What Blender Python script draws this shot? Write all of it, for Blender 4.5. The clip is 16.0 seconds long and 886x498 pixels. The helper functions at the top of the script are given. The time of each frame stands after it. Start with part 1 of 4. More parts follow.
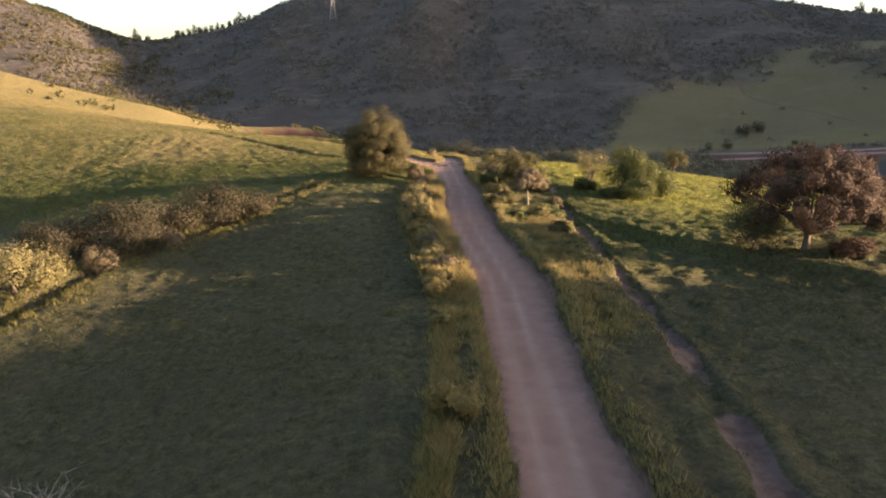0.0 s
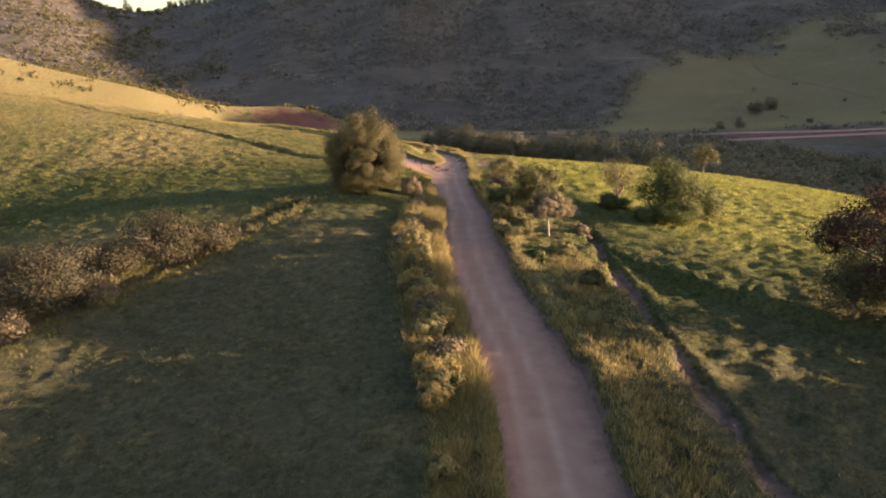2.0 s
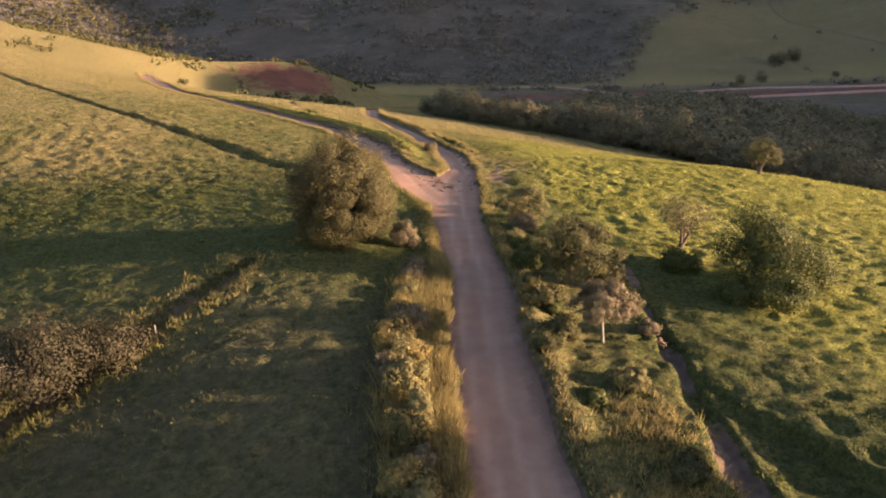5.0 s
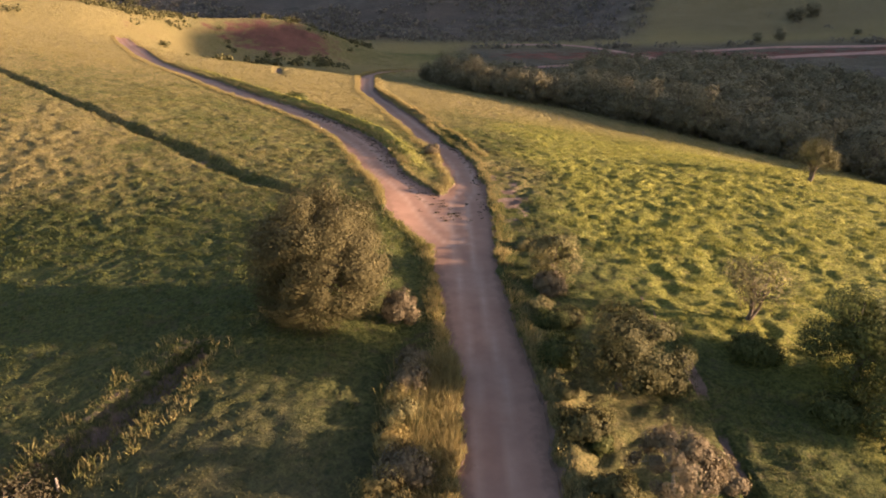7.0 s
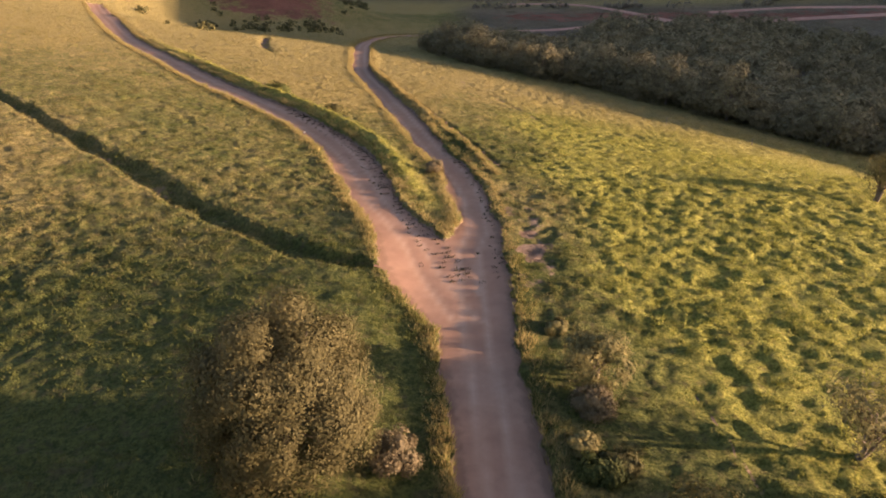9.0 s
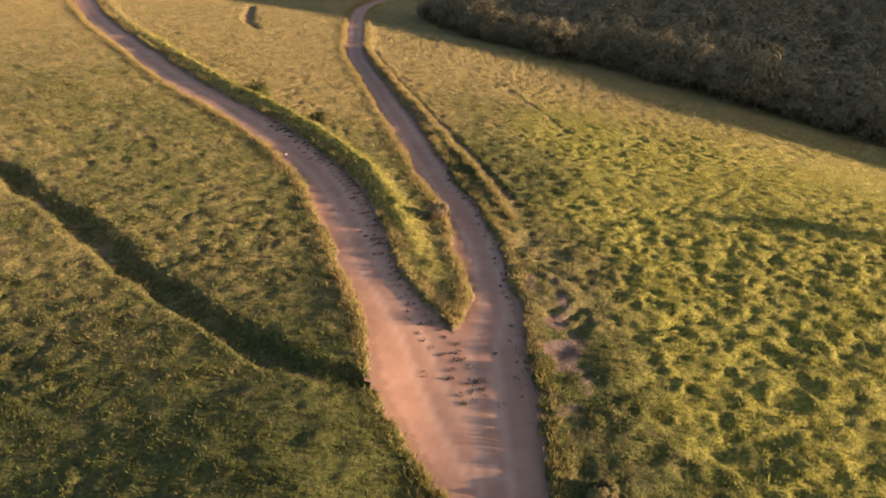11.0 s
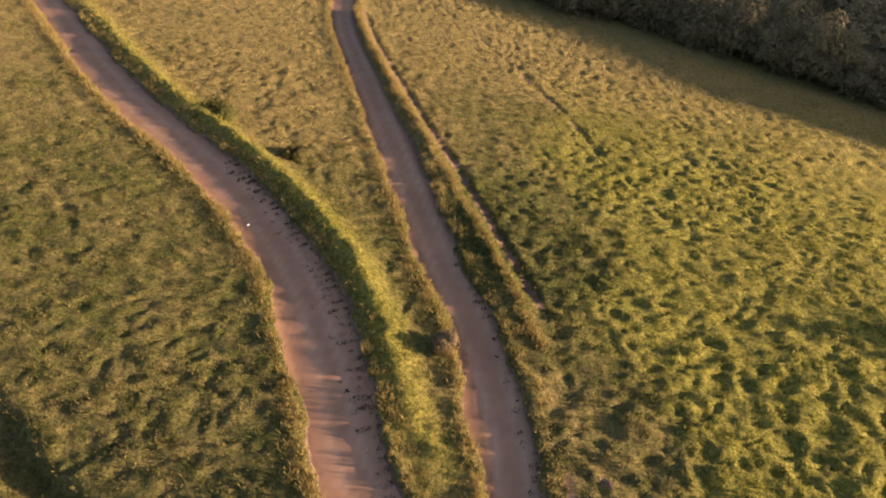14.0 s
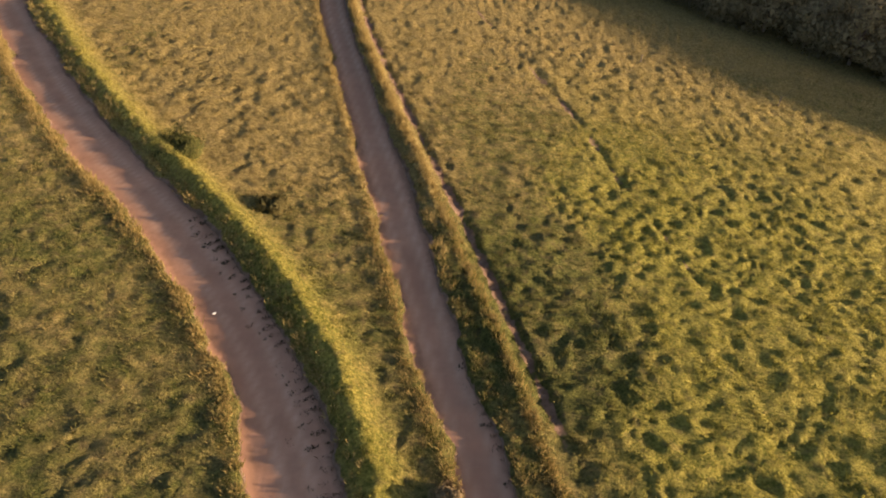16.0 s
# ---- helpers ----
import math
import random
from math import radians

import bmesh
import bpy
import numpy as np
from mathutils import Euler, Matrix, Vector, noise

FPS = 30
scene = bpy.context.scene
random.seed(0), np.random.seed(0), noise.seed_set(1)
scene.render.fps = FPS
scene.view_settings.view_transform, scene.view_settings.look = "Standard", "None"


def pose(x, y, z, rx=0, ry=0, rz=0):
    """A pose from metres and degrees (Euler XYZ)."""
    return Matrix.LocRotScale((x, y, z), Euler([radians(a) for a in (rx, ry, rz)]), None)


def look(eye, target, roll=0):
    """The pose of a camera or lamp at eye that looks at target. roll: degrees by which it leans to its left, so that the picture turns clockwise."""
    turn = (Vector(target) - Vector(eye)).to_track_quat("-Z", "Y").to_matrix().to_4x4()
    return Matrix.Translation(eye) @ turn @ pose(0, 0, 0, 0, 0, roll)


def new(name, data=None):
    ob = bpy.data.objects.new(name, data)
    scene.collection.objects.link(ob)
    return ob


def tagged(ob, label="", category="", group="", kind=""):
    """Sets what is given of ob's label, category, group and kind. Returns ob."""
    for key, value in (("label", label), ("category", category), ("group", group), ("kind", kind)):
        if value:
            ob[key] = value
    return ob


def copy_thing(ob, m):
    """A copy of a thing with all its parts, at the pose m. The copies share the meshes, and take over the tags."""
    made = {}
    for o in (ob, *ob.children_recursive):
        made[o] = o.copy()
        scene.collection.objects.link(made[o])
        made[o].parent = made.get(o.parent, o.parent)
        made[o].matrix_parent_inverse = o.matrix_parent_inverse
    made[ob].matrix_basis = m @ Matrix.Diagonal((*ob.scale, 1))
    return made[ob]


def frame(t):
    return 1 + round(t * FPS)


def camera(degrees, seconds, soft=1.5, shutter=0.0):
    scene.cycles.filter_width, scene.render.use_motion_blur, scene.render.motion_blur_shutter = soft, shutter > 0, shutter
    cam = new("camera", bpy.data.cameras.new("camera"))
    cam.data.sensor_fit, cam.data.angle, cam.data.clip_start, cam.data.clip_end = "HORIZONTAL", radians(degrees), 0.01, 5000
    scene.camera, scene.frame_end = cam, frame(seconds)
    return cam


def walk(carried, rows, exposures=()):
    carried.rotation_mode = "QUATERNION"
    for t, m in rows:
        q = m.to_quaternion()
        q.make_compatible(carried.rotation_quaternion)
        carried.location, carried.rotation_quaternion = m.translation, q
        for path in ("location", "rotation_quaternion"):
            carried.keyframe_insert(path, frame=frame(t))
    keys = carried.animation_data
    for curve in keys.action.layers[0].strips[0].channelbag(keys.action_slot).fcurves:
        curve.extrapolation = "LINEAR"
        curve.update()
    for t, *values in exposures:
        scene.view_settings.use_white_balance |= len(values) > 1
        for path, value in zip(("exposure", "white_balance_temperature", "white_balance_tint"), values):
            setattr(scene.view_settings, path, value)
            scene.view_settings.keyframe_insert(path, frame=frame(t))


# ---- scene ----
cam = camera(62.4, 16.0, soft=1.8, shutter=0.2)
PATH = [
    (0.0, (-0.33, -1.04, 16.28), (-0.270, 18.488, 11.944), -0.22),
    (0.5, (-0.30, 3.17, 16.89), (-0.254, 22.658, 12.386), -0.32),
    (1.0, (-0.30, 7.24, 17.62), (-0.273, 26.685, 12.932), -0.31),
    (1.5, (-0.32, 11.23, 18.39), (-0.283, 30.626, 13.502), -0.30),
    (2.0, (-0.36, 15.30, 19.18), (-0.307, 34.643, 14.106), -0.29),
    (2.5, (-0.32, 19.25, 19.96), (-0.281, 38.541, 14.687), -0.38),
    (3.0, (-0.34, 23.27, 20.77), (-0.306, 42.511, 15.308), -0.38),
    (3.5, (-0.37, 27.33, 21.60), (-0.338, 46.490, 15.874), -0.36),
    (4.0, (-0.43, 31.33, 22.32), (-0.395, 50.419, 16.340), -0.35),
    (6.5, (-0.92, 50.76, 26.63), (-0.864, 69.286, 19.100), -0.17),
    (7.0, (-1.03, 54.80, 27.37), (-0.968, 73.195, 19.534), -0.05),
    (7.5, (-1.18, 58.75, 28.15), (-1.093, 77.017, 19.999), 0.07),
    (8.0, (-1.23, 62.69, 28.83), (-1.154, 80.822, 20.389), 0.09),
    (8.5, (-1.43, 66.46, 29.32), (-1.339, 84.464, 20.606), 0.11),
    (9.0, (-1.52, 70.27, 29.78), (-1.427, 88.141, 20.805), 0.03),
    (11.5, (-2.21, 88.90, 33.41), (-2.064, 105.933, 22.932), 0.37),
    (12.0, (-2.26, 92.44, 34.13), (-2.113, 109.270, 23.325), 0.31),
    (12.5, (-2.32, 96.11, 34.96), (-2.169, 112.681, 23.773), 0.36),
    (13.0, (-2.37, 99.73, 35.82), (-2.218, 116.040, 24.249), 0.41),
    (13.5, (-2.43, 103.28, 36.60), (-2.279, 119.331, 24.663), 0.46),
    (14.0, (-2.39, 107.04, 37.35), (-2.280, 122.810, 25.043), 0.33),
    (14.5, (-2.43, 110.65, 38.10), (-2.321, 126.104, 25.399), 0.30),
    (15.0, (-2.50, 114.23, 38.85), (-2.371, 129.356, 25.762), 0.37),
    (15.5, (-2.50, 117.80, 39.55), (-2.381, 132.592, 26.082), 0.45),
    (16.0, (-2.48, 121.38, 40.15), (-2.364, 135.843, 26.341), 0.54),
]
walk(cam, [(t, look(eye, target, roll)) for t, eye, target, roll in PATH],
     [(0.0, 2.45, 6060, 24), (2.5, 2.43, 6160, 26), (5.0, 2.38, 6200, 26.5), (8.5, 2.3, 6350, 26.5), (12.5, 2.17, 6570, 25), (16.0, 1.98, 6800, 24)])


# ---------------------------------------------------------------- sky and sun: late, low light from the right
SUN_ELEVATION, SUN_AZIMUTH = 8.2, 97.0
world = bpy.data.worlds.new("sky")
world.use_nodes = True
scene.world = world
sky = world.node_tree.nodes.new("ShaderNodeTexSky")
sky.sky_type, sky.sun_disc = "NISHITA", False
sky.sun_elevation, sky.sun_rotation = radians(SUN_ELEVATION), radians(SUN_AZIMUTH)
sky.dust_density, sky.ozone_density = 1.7, 0.6
back = world.node_tree.nodes["Background"]
world.node_tree.links.new(sky.outputs[0], back.inputs[0])
back.inputs[1].default_value = 0.08
sun = new("sun", bpy.data.lights.new("sun", "SUN"))
sun.data.energy, sun.data.angle, sun.data.color = 5.0, radians(0.6), (1.0, 0.70, 0.40)
toward = Vector((math.sin(radians(SUN_AZIMUTH)) * math.cos(radians(SUN_ELEVATION)), math.cos(radians(SUN_AZIMUTH)) * math.cos(radians(SUN_ELEVATION)), math.sin(radians(SUN_ELEVATION))))
sun.matrix_world = look(toward * 300, (0, 0, 0))


# ---------------------------------------------------------------- materials
class Nodes:
    """A short way to write a node material."""

    def __init__(self, name):
        self.mat = bpy.data.materials.new(name)
        self.mat.use_nodes = True
        self.tree = self.mat.node_tree
        self.shader = self.tree.nodes["Principled BSDF"]
        self.place = self.tree.nodes.new("ShaderNodeTexCoord").outputs["Object"]

    def put(self, slot, value):
        if isinstance(value, bpy.types.NodeSocket):
            self.tree.links.new(value, slot)
        else:
            slot.default_value = (*value, 1) if isinstance(value, tuple) and len(value) == 3 and slot.type == "RGBA" else value

    def noise(self, size, detail=4, rough=0.6, stretch=(1, 1, 1)):
        m = self.tree.nodes.new("ShaderNodeMapping")
        self.put(m.inputs["Vector"], self.place)
        m.inputs["Scale"].default_value = stretch
        n = self.tree.nodes.new("ShaderNodeTexNoise")
        self.put(n.inputs["Vector"], m.outputs[0])
        n.inputs["Scale"].default_value, n.inputs["Detail"].default_value, n.inputs["Roughness"].default_value = 1 / size, detail, rough
        return n.outputs[0]

    def attr(self, name):
        a = self.tree.nodes.new("ShaderNodeAttribute")
        a.attribute_name = name
        return a.outputs["Fac"]

    def range(self, v, a, b, c=0.0, d=1.0):
        n = self.tree.nodes.new("ShaderNodeMapRange")
        for slot, value in zip(n.inputs[:5], (v, a, b, c, d)):
            self.put(slot, value)
        return n.outputs[0]

    def math(self, kind, a, b):
        n = self.tree.nodes.new("ShaderNodeMath")
        n.operation = kind
        self.put(n.inputs[0], a), self.put(n.inputs[1], b)
        return n.outputs[0]

    def mix(self, f, a, b):
        n = self.tree.nodes.new("ShaderNodeMix")
        n.data_type = "RGBA"
        self.put(n.inputs[0], f), self.put(n.inputs[6], a), self.put(n.inputs[7], b)
        return n.outputs[2]

    def bump(self, height, strength, distance):
        n = self.tree.nodes.new("ShaderNodeBump")
        self.put(n.inputs["Height"], height)
        n.inputs["Strength"].default_value, n.inputs["Distance"].default_value = strength, distance
        self.put(self.shader.inputs["Normal"], n.outputs[0])

    def done(self, colour, rough=0.9, specular=0.2):
        self.put(self.shader.inputs["Base Color"], colour)
        self.put(self.shader.inputs["Roughness"], rough)
        self.shader.inputs["Specular IOR Level"].default_value = specular
        return self.mat


def island(m):
    return m.tree.nodes.new("ShaderNodeNewGeometry").outputs["Random Per Island"]


def one_of(m):
    return m.tree.nodes.new("ShaderNodeObjectInfo").outputs["Random"]


def ground_material():
    m = Nodes("pasture_and_soil")
    patch, fine, big = m.noise(6, 5), m.noise(0.35, 6, 0.7), m.noise(45, 3)
    tuft = m.math("MULTIPLY", m.math("SUBTRACT", m.noise(1.2, 3), 0.5), 1.1)
    tip = m.range(m.math("ADD", m.math("MULTIPLY", fine, 0.6), m.math("MULTIPLY", m.noise(0.16, 4, 0.7), 0.4)), 0.42, 0.58)
    green = m.mix(tip, (0.044, 0.060, 0.019), (0.128, 0.142, 0.042))
    straw = m.mix(tip, (0.145, 0.130, 0.052), (0.305, 0.256, 0.108))
    dry = m.range(m.math("ADD", m.math("ADD", m.math("ADD", patch, tuft), m.math("MULTIPLY", big, 0.5)), m.math("MULTIPLY", m.attr("dry"), 0.8)), 0.75, 1.35)
    grass = m.mix(dry, green, straw)
    brown = m.range(m.noise(0.9, 5, 0.7), 0.53, 0.69, 0.0, 0.55)
    grass = m.mix(brown, grass, (0.118, 0.095, 0.058))
    # the right field's sunlight is put into this brighter green
    lit_lush = m.mix(tip, (0.128, 0.145, 0.026), (0.350, 0.336, 0.078))
    grass = m.mix(m.math("MULTIPLY", m.attr("lit_lush"), 0.8), grass, m.mix(brown, lit_lush, (0.15, 0.125, 0.06)))
    # the near field's shade, put in as a greyer grass colour
    shade_dull = m.mix(m.range(m.noise(0.7, 5, 0.75), 0.34, 0.66), (0.052, 0.056, 0.027), (0.175, 0.160, 0.082))
    shade_dull = m.mix(m.range(m.noise(2.6, 4, 0.7), 0.45, 0.62, 0.0, 0.6), shade_dull, (0.115, 0.100, 0.068))
    grass = m.mix(m.math("MULTIPLY", m.attr("shade_dull"), 0.8), grass, shade_dull)
    earth = m.mix(m.range(m.noise(1.1, 6), 0.35, 0.65), (0.165, 0.115, 0.09), (0.285, 0.21, 0.172))
    red = m.mix(m.range(m.noise(9, 5), 0.35, 0.65), (0.115, 0.055, 0.042), (0.20, 0.095, 0.072))
    scrub = m.mix(m.range(m.noise(45, 9, 0.75), 0.40, 0.64), (0.074, 0.066, 0.056), (0.142, 0.124, 0.102))
    scrub = m.mix(m.range(m.noise(4.0, 4, 0.7), 0.42, 0.66), scrub, (0.090, 0.082, 0.068))
    streak = m.noise(26, 6, 0.7, (0.55, 2.2, 2.2))
    scrub = m.mix(m.range(streak, 0.55, 0.68, 0.0, 0.7), scrub, (0.180, 0.158, 0.120))
    scrub = m.mix(m.range(m.noise(17, 5, 0.7), 0.56, 0.64, 0.0, 0.8), scrub, (0.055, 0.054, 0.040))
    c = m.mix(m.attr("scrub"), grass, scrub)
    c = m.mix(m.range(m.math("ADD", m.attr("red"), m.math("MULTIPLY", m.math("SUBTRACT", patch, 0.5), 1.2)), 0.4, 0.6), c, red)
    c = m.mix(m.range(m.math("ADD", m.attr("soil"), m.math("MULTIPLY", m.math("SUBTRACT", m.noise(0.6, 5), 0.5), 0.9)), 0.4, 0.6), c, earth)
    m.bump(m.math("ADD", m.math("MULTIPLY", fine, 1.3), m.noise(0.14, 4, 0.7)), 1.0, 0.5)
    return m.done(c, 0.95, 0.1)


def road_material():
    m = Nodes("packed_dirt")
    worn = m.attr("worn")
    grain, stain, broad = m.noise(0.10, 6, 0.7), m.noise(1.8, 5), m.noise(7, 4)
    c = m.mix(m.range(stain, 0.35, 0.65), (0.228, 0.140, 0.102), (0.288, 0.182, 0.136))
    c = m.mix(m.range(broad, 0.42, 0.62, 0.0, 0.45), c, (0.225, 0.126, 0.090))
    c = m.mix(m.range(grain, 0.42, 0.80, 0.0, 0.55), c, (0.22, 0.135, 0.10))
    c = m.mix(m.math("MULTIPLY", worn, m.range(m.noise(0.9, 4), 0.3, 0.7, 0.4, 0.8)), c, (0.365, 0.268, 0.210))
    edge = m.math("ADD", m.attr("edge"), m.math("MULTIPLY", m.math("SUBTRACT", m.noise(0.7, 5, 0.7), 0.5), 1.6))
    c = m.mix(m.range(edge, 0.40, 0.85, 0.0, 0.9), c, (0.175, 0.110, 0.080))
    m.bump(m.math("ADD", grain, stain), 0.22, 0.03)
    return m.done(c, 0.92, 0.15)


def leaf_material(name, dark, light, translucent=0.28):
    """Leaves vary from one to the next, and from plant to plant."""
    m = Nodes(name)
    c = m.mix(island(m), dark, light)
    c = m.mix(m.range(m.noise(0.9, 2), 0.35, 0.65, 0.0, 0.5), c, dark)
    c = m.mix(m.range(one_of(m), 0, 1, 0.0, 0.3), c, light)
    m.done(c, 0.75, 0.18)
    t = m.tree.nodes.new("ShaderNodeBsdfTranslucent")
    m.put(t.inputs[0], c)
    s = m.tree.nodes.new("ShaderNodeMixShader")
    s.inputs[0].default_value = translucent
    m.put(s.inputs[1], m.shader.outputs[0]), m.put(s.inputs[2], t.outputs[0])
    m.put(m.tree.nodes["Material Output"].inputs[0], s.outputs[0])
    return m.mat


def grass_material(name, greens, straws, bias=0.0):
    """Blades follow the same dry patches as the ground below them."""
    m = Nodes(name)
    r = island(m)
    patch, big = m.noise(6, 5), m.noise(45, 3)
    green, straw = m.mix(r, *greens), m.mix(r, *straws)
    tuft = m.math("MULTIPLY", m.math("SUBTRACT", m.noise(1.2, 3), 0.5), 1.1)
    dry = m.math("ADD", m.math("ADD", m.math("ADD", patch, tuft), m.math("MULTIPLY", big, 0.5)), m.math("ADD", m.math("MULTIPLY", m.attr("dry"), 0.8), m.math("MULTIPLY", m.math("SUBTRACT", r, 0.5), 0.5)))
    c = m.mix(m.range(m.math("ADD", dry, bias), 0.75, 1.35), green, straw)
    c = m.mix(m.range(m.noise(0.9, 5, 0.7), 0.52, 0.68, 0.0, 0.6), c, (0.145, 0.115, 0.062))
    # blades carry the same painted sun (right field) and shade (near field)
    c = m.mix(m.math("MULTIPLY", m.attr("lit_lush"), 0.75), c, m.mix(r, (0.160, 0.176, 0.030), (0.345, 0.332, 0.076)))
    c = m.mix(m.math("MULTIPLY", m.attr("shade_dull"), 0.75), c, m.mix(r, (0.070, 0.072, 0.034), (0.190, 0.172, 0.090)))
    c = m.mix(m.range(m.noise(0.16, 4, 0.7), 0.45, 0.75, 0.0, 0.3), c, (0.05, 0.055, 0.016))
    m.bump(m.noise(0.14, 4, 0.75), 0.8, 0.08)
    m.done(c, 0.8, 0.15)
    t = m.tree.nodes.new("ShaderNodeBsdfTranslucent")
    m.put(t.inputs[0], c)
    s = m.tree.nodes.new("ShaderNodeMixShader")
    s.inputs[0].default_value = 0.42
    m.put(s.inputs[1], m.shader.outputs[0]), m.put(s.inputs[2], t.outputs[0])
    m.put(m.tree.nodes["Material Output"].inputs[0], s.outputs[0])
    return m.mat


def bark_material(name, dark, light):
    m = Nodes(name)
    n = m.noise(0.15, 6, 0.7, (1, 1, 0.25))
    m.bump(n, 0.8, 0.04)
    return m.done(m.mix(m.range(n, 0.35, 0.65), dark, light), 0.9, 0.15)


def plain_material(name, a, b, size, rough=0.9):
    m = Nodes(name)
    n = m.noise(size, 6, 0.65)
    m.bump(n, 0.6, size * 0.2)
    return m.done(m.mix(m.range(n, 0.35, 0.65), a, b), rough, 0.15)


GROUND, ROAD = ground_material(), road_material()
GRASS = grass_material("pasture_grass", ((0.056, 0.072, 0.019), (0.130, 0.142, 0.040)), ((0.160, 0.142, 0.056), (0.272, 0.230, 0.096)))
TALL_GRASS = grass_material("tall_dry_grass", ((0.10, 0.11, 0.03), (0.20, 0.185, 0.055)), ((0.20, 0.165, 0.066), (0.345, 0.28, 0.118)), 0.0)
BARK = bark_material("grey_brown_bark", (0.07, 0.055, 0.042), (0.17, 0.14, 0.11))
PALE_BARK = bark_material("pale_bark", (0.15, 0.13, 0.105), (0.30, 0.27, 0.23))
LEAF_OLIVE = leaf_material("olive_leaves", (0.044, 0.047, 0.019), (0.122, 0.110, 0.042))
LEAF_GREEN = leaf_material("fresh_green_leaves", (0.030, 0.043, 0.013), (0.125, 0.132, 0.038))
LEAF_TREE = leaf_material("brown_olive_leaves", (0.050, 0.047, 0.020), (0.096, 0.084, 0.035), 0.22)
LEAF_RUST = leaf_material("rust_brown_leaves", (0.044, 0.030, 0.020), (0.092, 0.060, 0.036), 0.25)
LEAF_DARK = leaf_material("dark_thicket_leaves", (0.028, 0.028, 0.015), (0.075, 0.063, 0.035))
LEAF_PALE = leaf_material("pale_dusty_leaves", (0.092, 0.088, 0.036), (0.225, 0.195, 0.082))
# golden leaves with the low sun's brightness put into their colour
LEAF_SUNLIT = leaf_material("sunlit_gold_leaves", (0.165, 0.135, 0.050), (0.37, 0.29, 0.112), 0.5)
LEAF_DUSTY = leaf_material("dusty_pinkish_leaves", (0.100, 0.082, 0.048), (0.195, 0.158, 0.094))
LEAF_FOREST = leaf_material("woodland_leaves", (0.090, 0.083, 0.050), (0.21, 0.185, 0.105))
LEAF_SCRUB = leaf_material("hill_scrub_leaves", (0.135, 0.122, 0.095), (0.20, 0.178, 0.138), 0.5)
MOUND = plain_material("reddish_earth", (0.11, 0.072, 0.050), (0.19, 0.118, 0.08), 0.2)
STEEL = plain_material("galvanised_steel", (0.20, 0.20, 0.20), (0.32, 0.32, 0.31), 0.6, 0.6)
POST = bark_material("weathered_post_wood", (0.11, 0.095, 0.08), (0.22, 0.195, 0.165))
BAG = plain_material("white_plastic", (0.62, 0.62, 0.60), (0.78, 0.78, 0.76), 0.1, 0.5)
VALLEY_DIRT = plain_material("pinkish_valley_dirt", (0.24, 0.14, 0.11), (0.34, 0.21, 0.17), 3.0)


# ---------------------------------------------------------------- the lie of the land
def curve(knots, v):
    """A smooth monotone-tangent curve through (place, value) knots."""
    k = np.array(knots, float)
    xs, ys = k[:, 0], k[:, 1]
    v = np.clip(np.asarray(v, float), xs[0], xs[-1])
    d = np.diff(ys) / np.diff(xs)
    m = np.concatenate([[d[0]], (d[1:] + d[:-1]) / 2, [d[-1]]])
    i = np.clip(np.searchsorted(xs, v, side="right") - 1, 0, len(xs) - 2)
    h = xs[i + 1] - xs[i]
    s = (v - xs[i]) / h
    return ((1 + 2 * s) * (1 - s) ** 2 * ys[i] + s * (1 - s) ** 2 * h * m[i]
            + s * s * (3 - 2 * s) * ys[i + 1] + s * s * (s - 1) * h * m[i + 1])


def ramp(a, b, v):
    s = np.clip((np.asarray(v, float) - a) / (b - a), 0, 1)
    return s * s * (3 - 2 * s)


# height of the crest line (x = 0) along the way, and the fall or rise to either side of it
CREST = [(-400, -12), (-60, -1.5), (20, 0.3), (48, 1.3), (65, 2.3), (80, 3.2), (100, 3.9), (120, 3.95), (135, 3.5), (155, 1.7),
         (180, -1.2), (205, -4.4), (230, -7.3), (270, -12.0), (320, -18.5), (370, -22.5), (440, -23.5), (900, -23.5)]
LEFT = [(-400, 0.0), (95, 0.0), (120, 0.01), (140, 0.085), (155, 0.115), (185, 0.135), (230, 0.122), (258, 0.118), (285, 0.08), (320, 0.06), (360, 0.05), (450, 0.0), (900, 0.0)]
RIGHT = [(-400, 0.0), (72, 0.0), (92, 0.055), (130, 0.072), (150, 0.08), (170, 0.125), (215, 0.15), (260, 0.10), (330, 0.03), (400, 0.0), (900, 0.0)]


RIDGE = [(-2.5, 150), (-0.8, 150), (-0.6, 135), (-0.51, 116), (-0.448, 90), (-0.39, 75), (-0.345, 80), (-0.262, 97), (-0.2, 122), (0.0, 148), (0.3, 145),
         (0.453, 119), (0.58, 106), (0.8, 120), (2.5, 150)]
# heights of the unseen western ground, set by the shade it must cast
WEST = [(-400, 5), (60, 22), (100, 34), (125, 52), (150, 82), (180, 103), (215, 113), (260, 119), (320, 113), (420, 130), (500, 150), (550, 166), (600, 184), (640, 192), (700, 205), (760, 240), (800, 240), (900, 200), (1000, 170), (1300, 110), (2000, 60)]
# an unseen hill right of the road, added only to shade the near pasture
SHADE_HILL = [(-400, 10.0), (-90, 24.0), (2.5, 21.9), (15.5, 21.9), (21.5, 21.2), (25.5, 21.2), (30.0, 21.5), (46, 0.0), (400, 0.0)]


def lumps(x, y, size, seed):
    """Smooth unevenness of about that size, between -1 and 1."""
    rs = np.random.RandomState(seed)
    out = 0.0
    for k in range(7):
        a = rs.uniform(0, 2 * math.pi)
        f = 2 * math.pi / (size * rs.uniform(0.7, 1.6))
        out = out + np.sin((x * math.cos(a) + y * math.sin(a)) * f + rs.uniform(0, 6.28)) * rs.uniform(0.5, 1)
    return out / 3.2


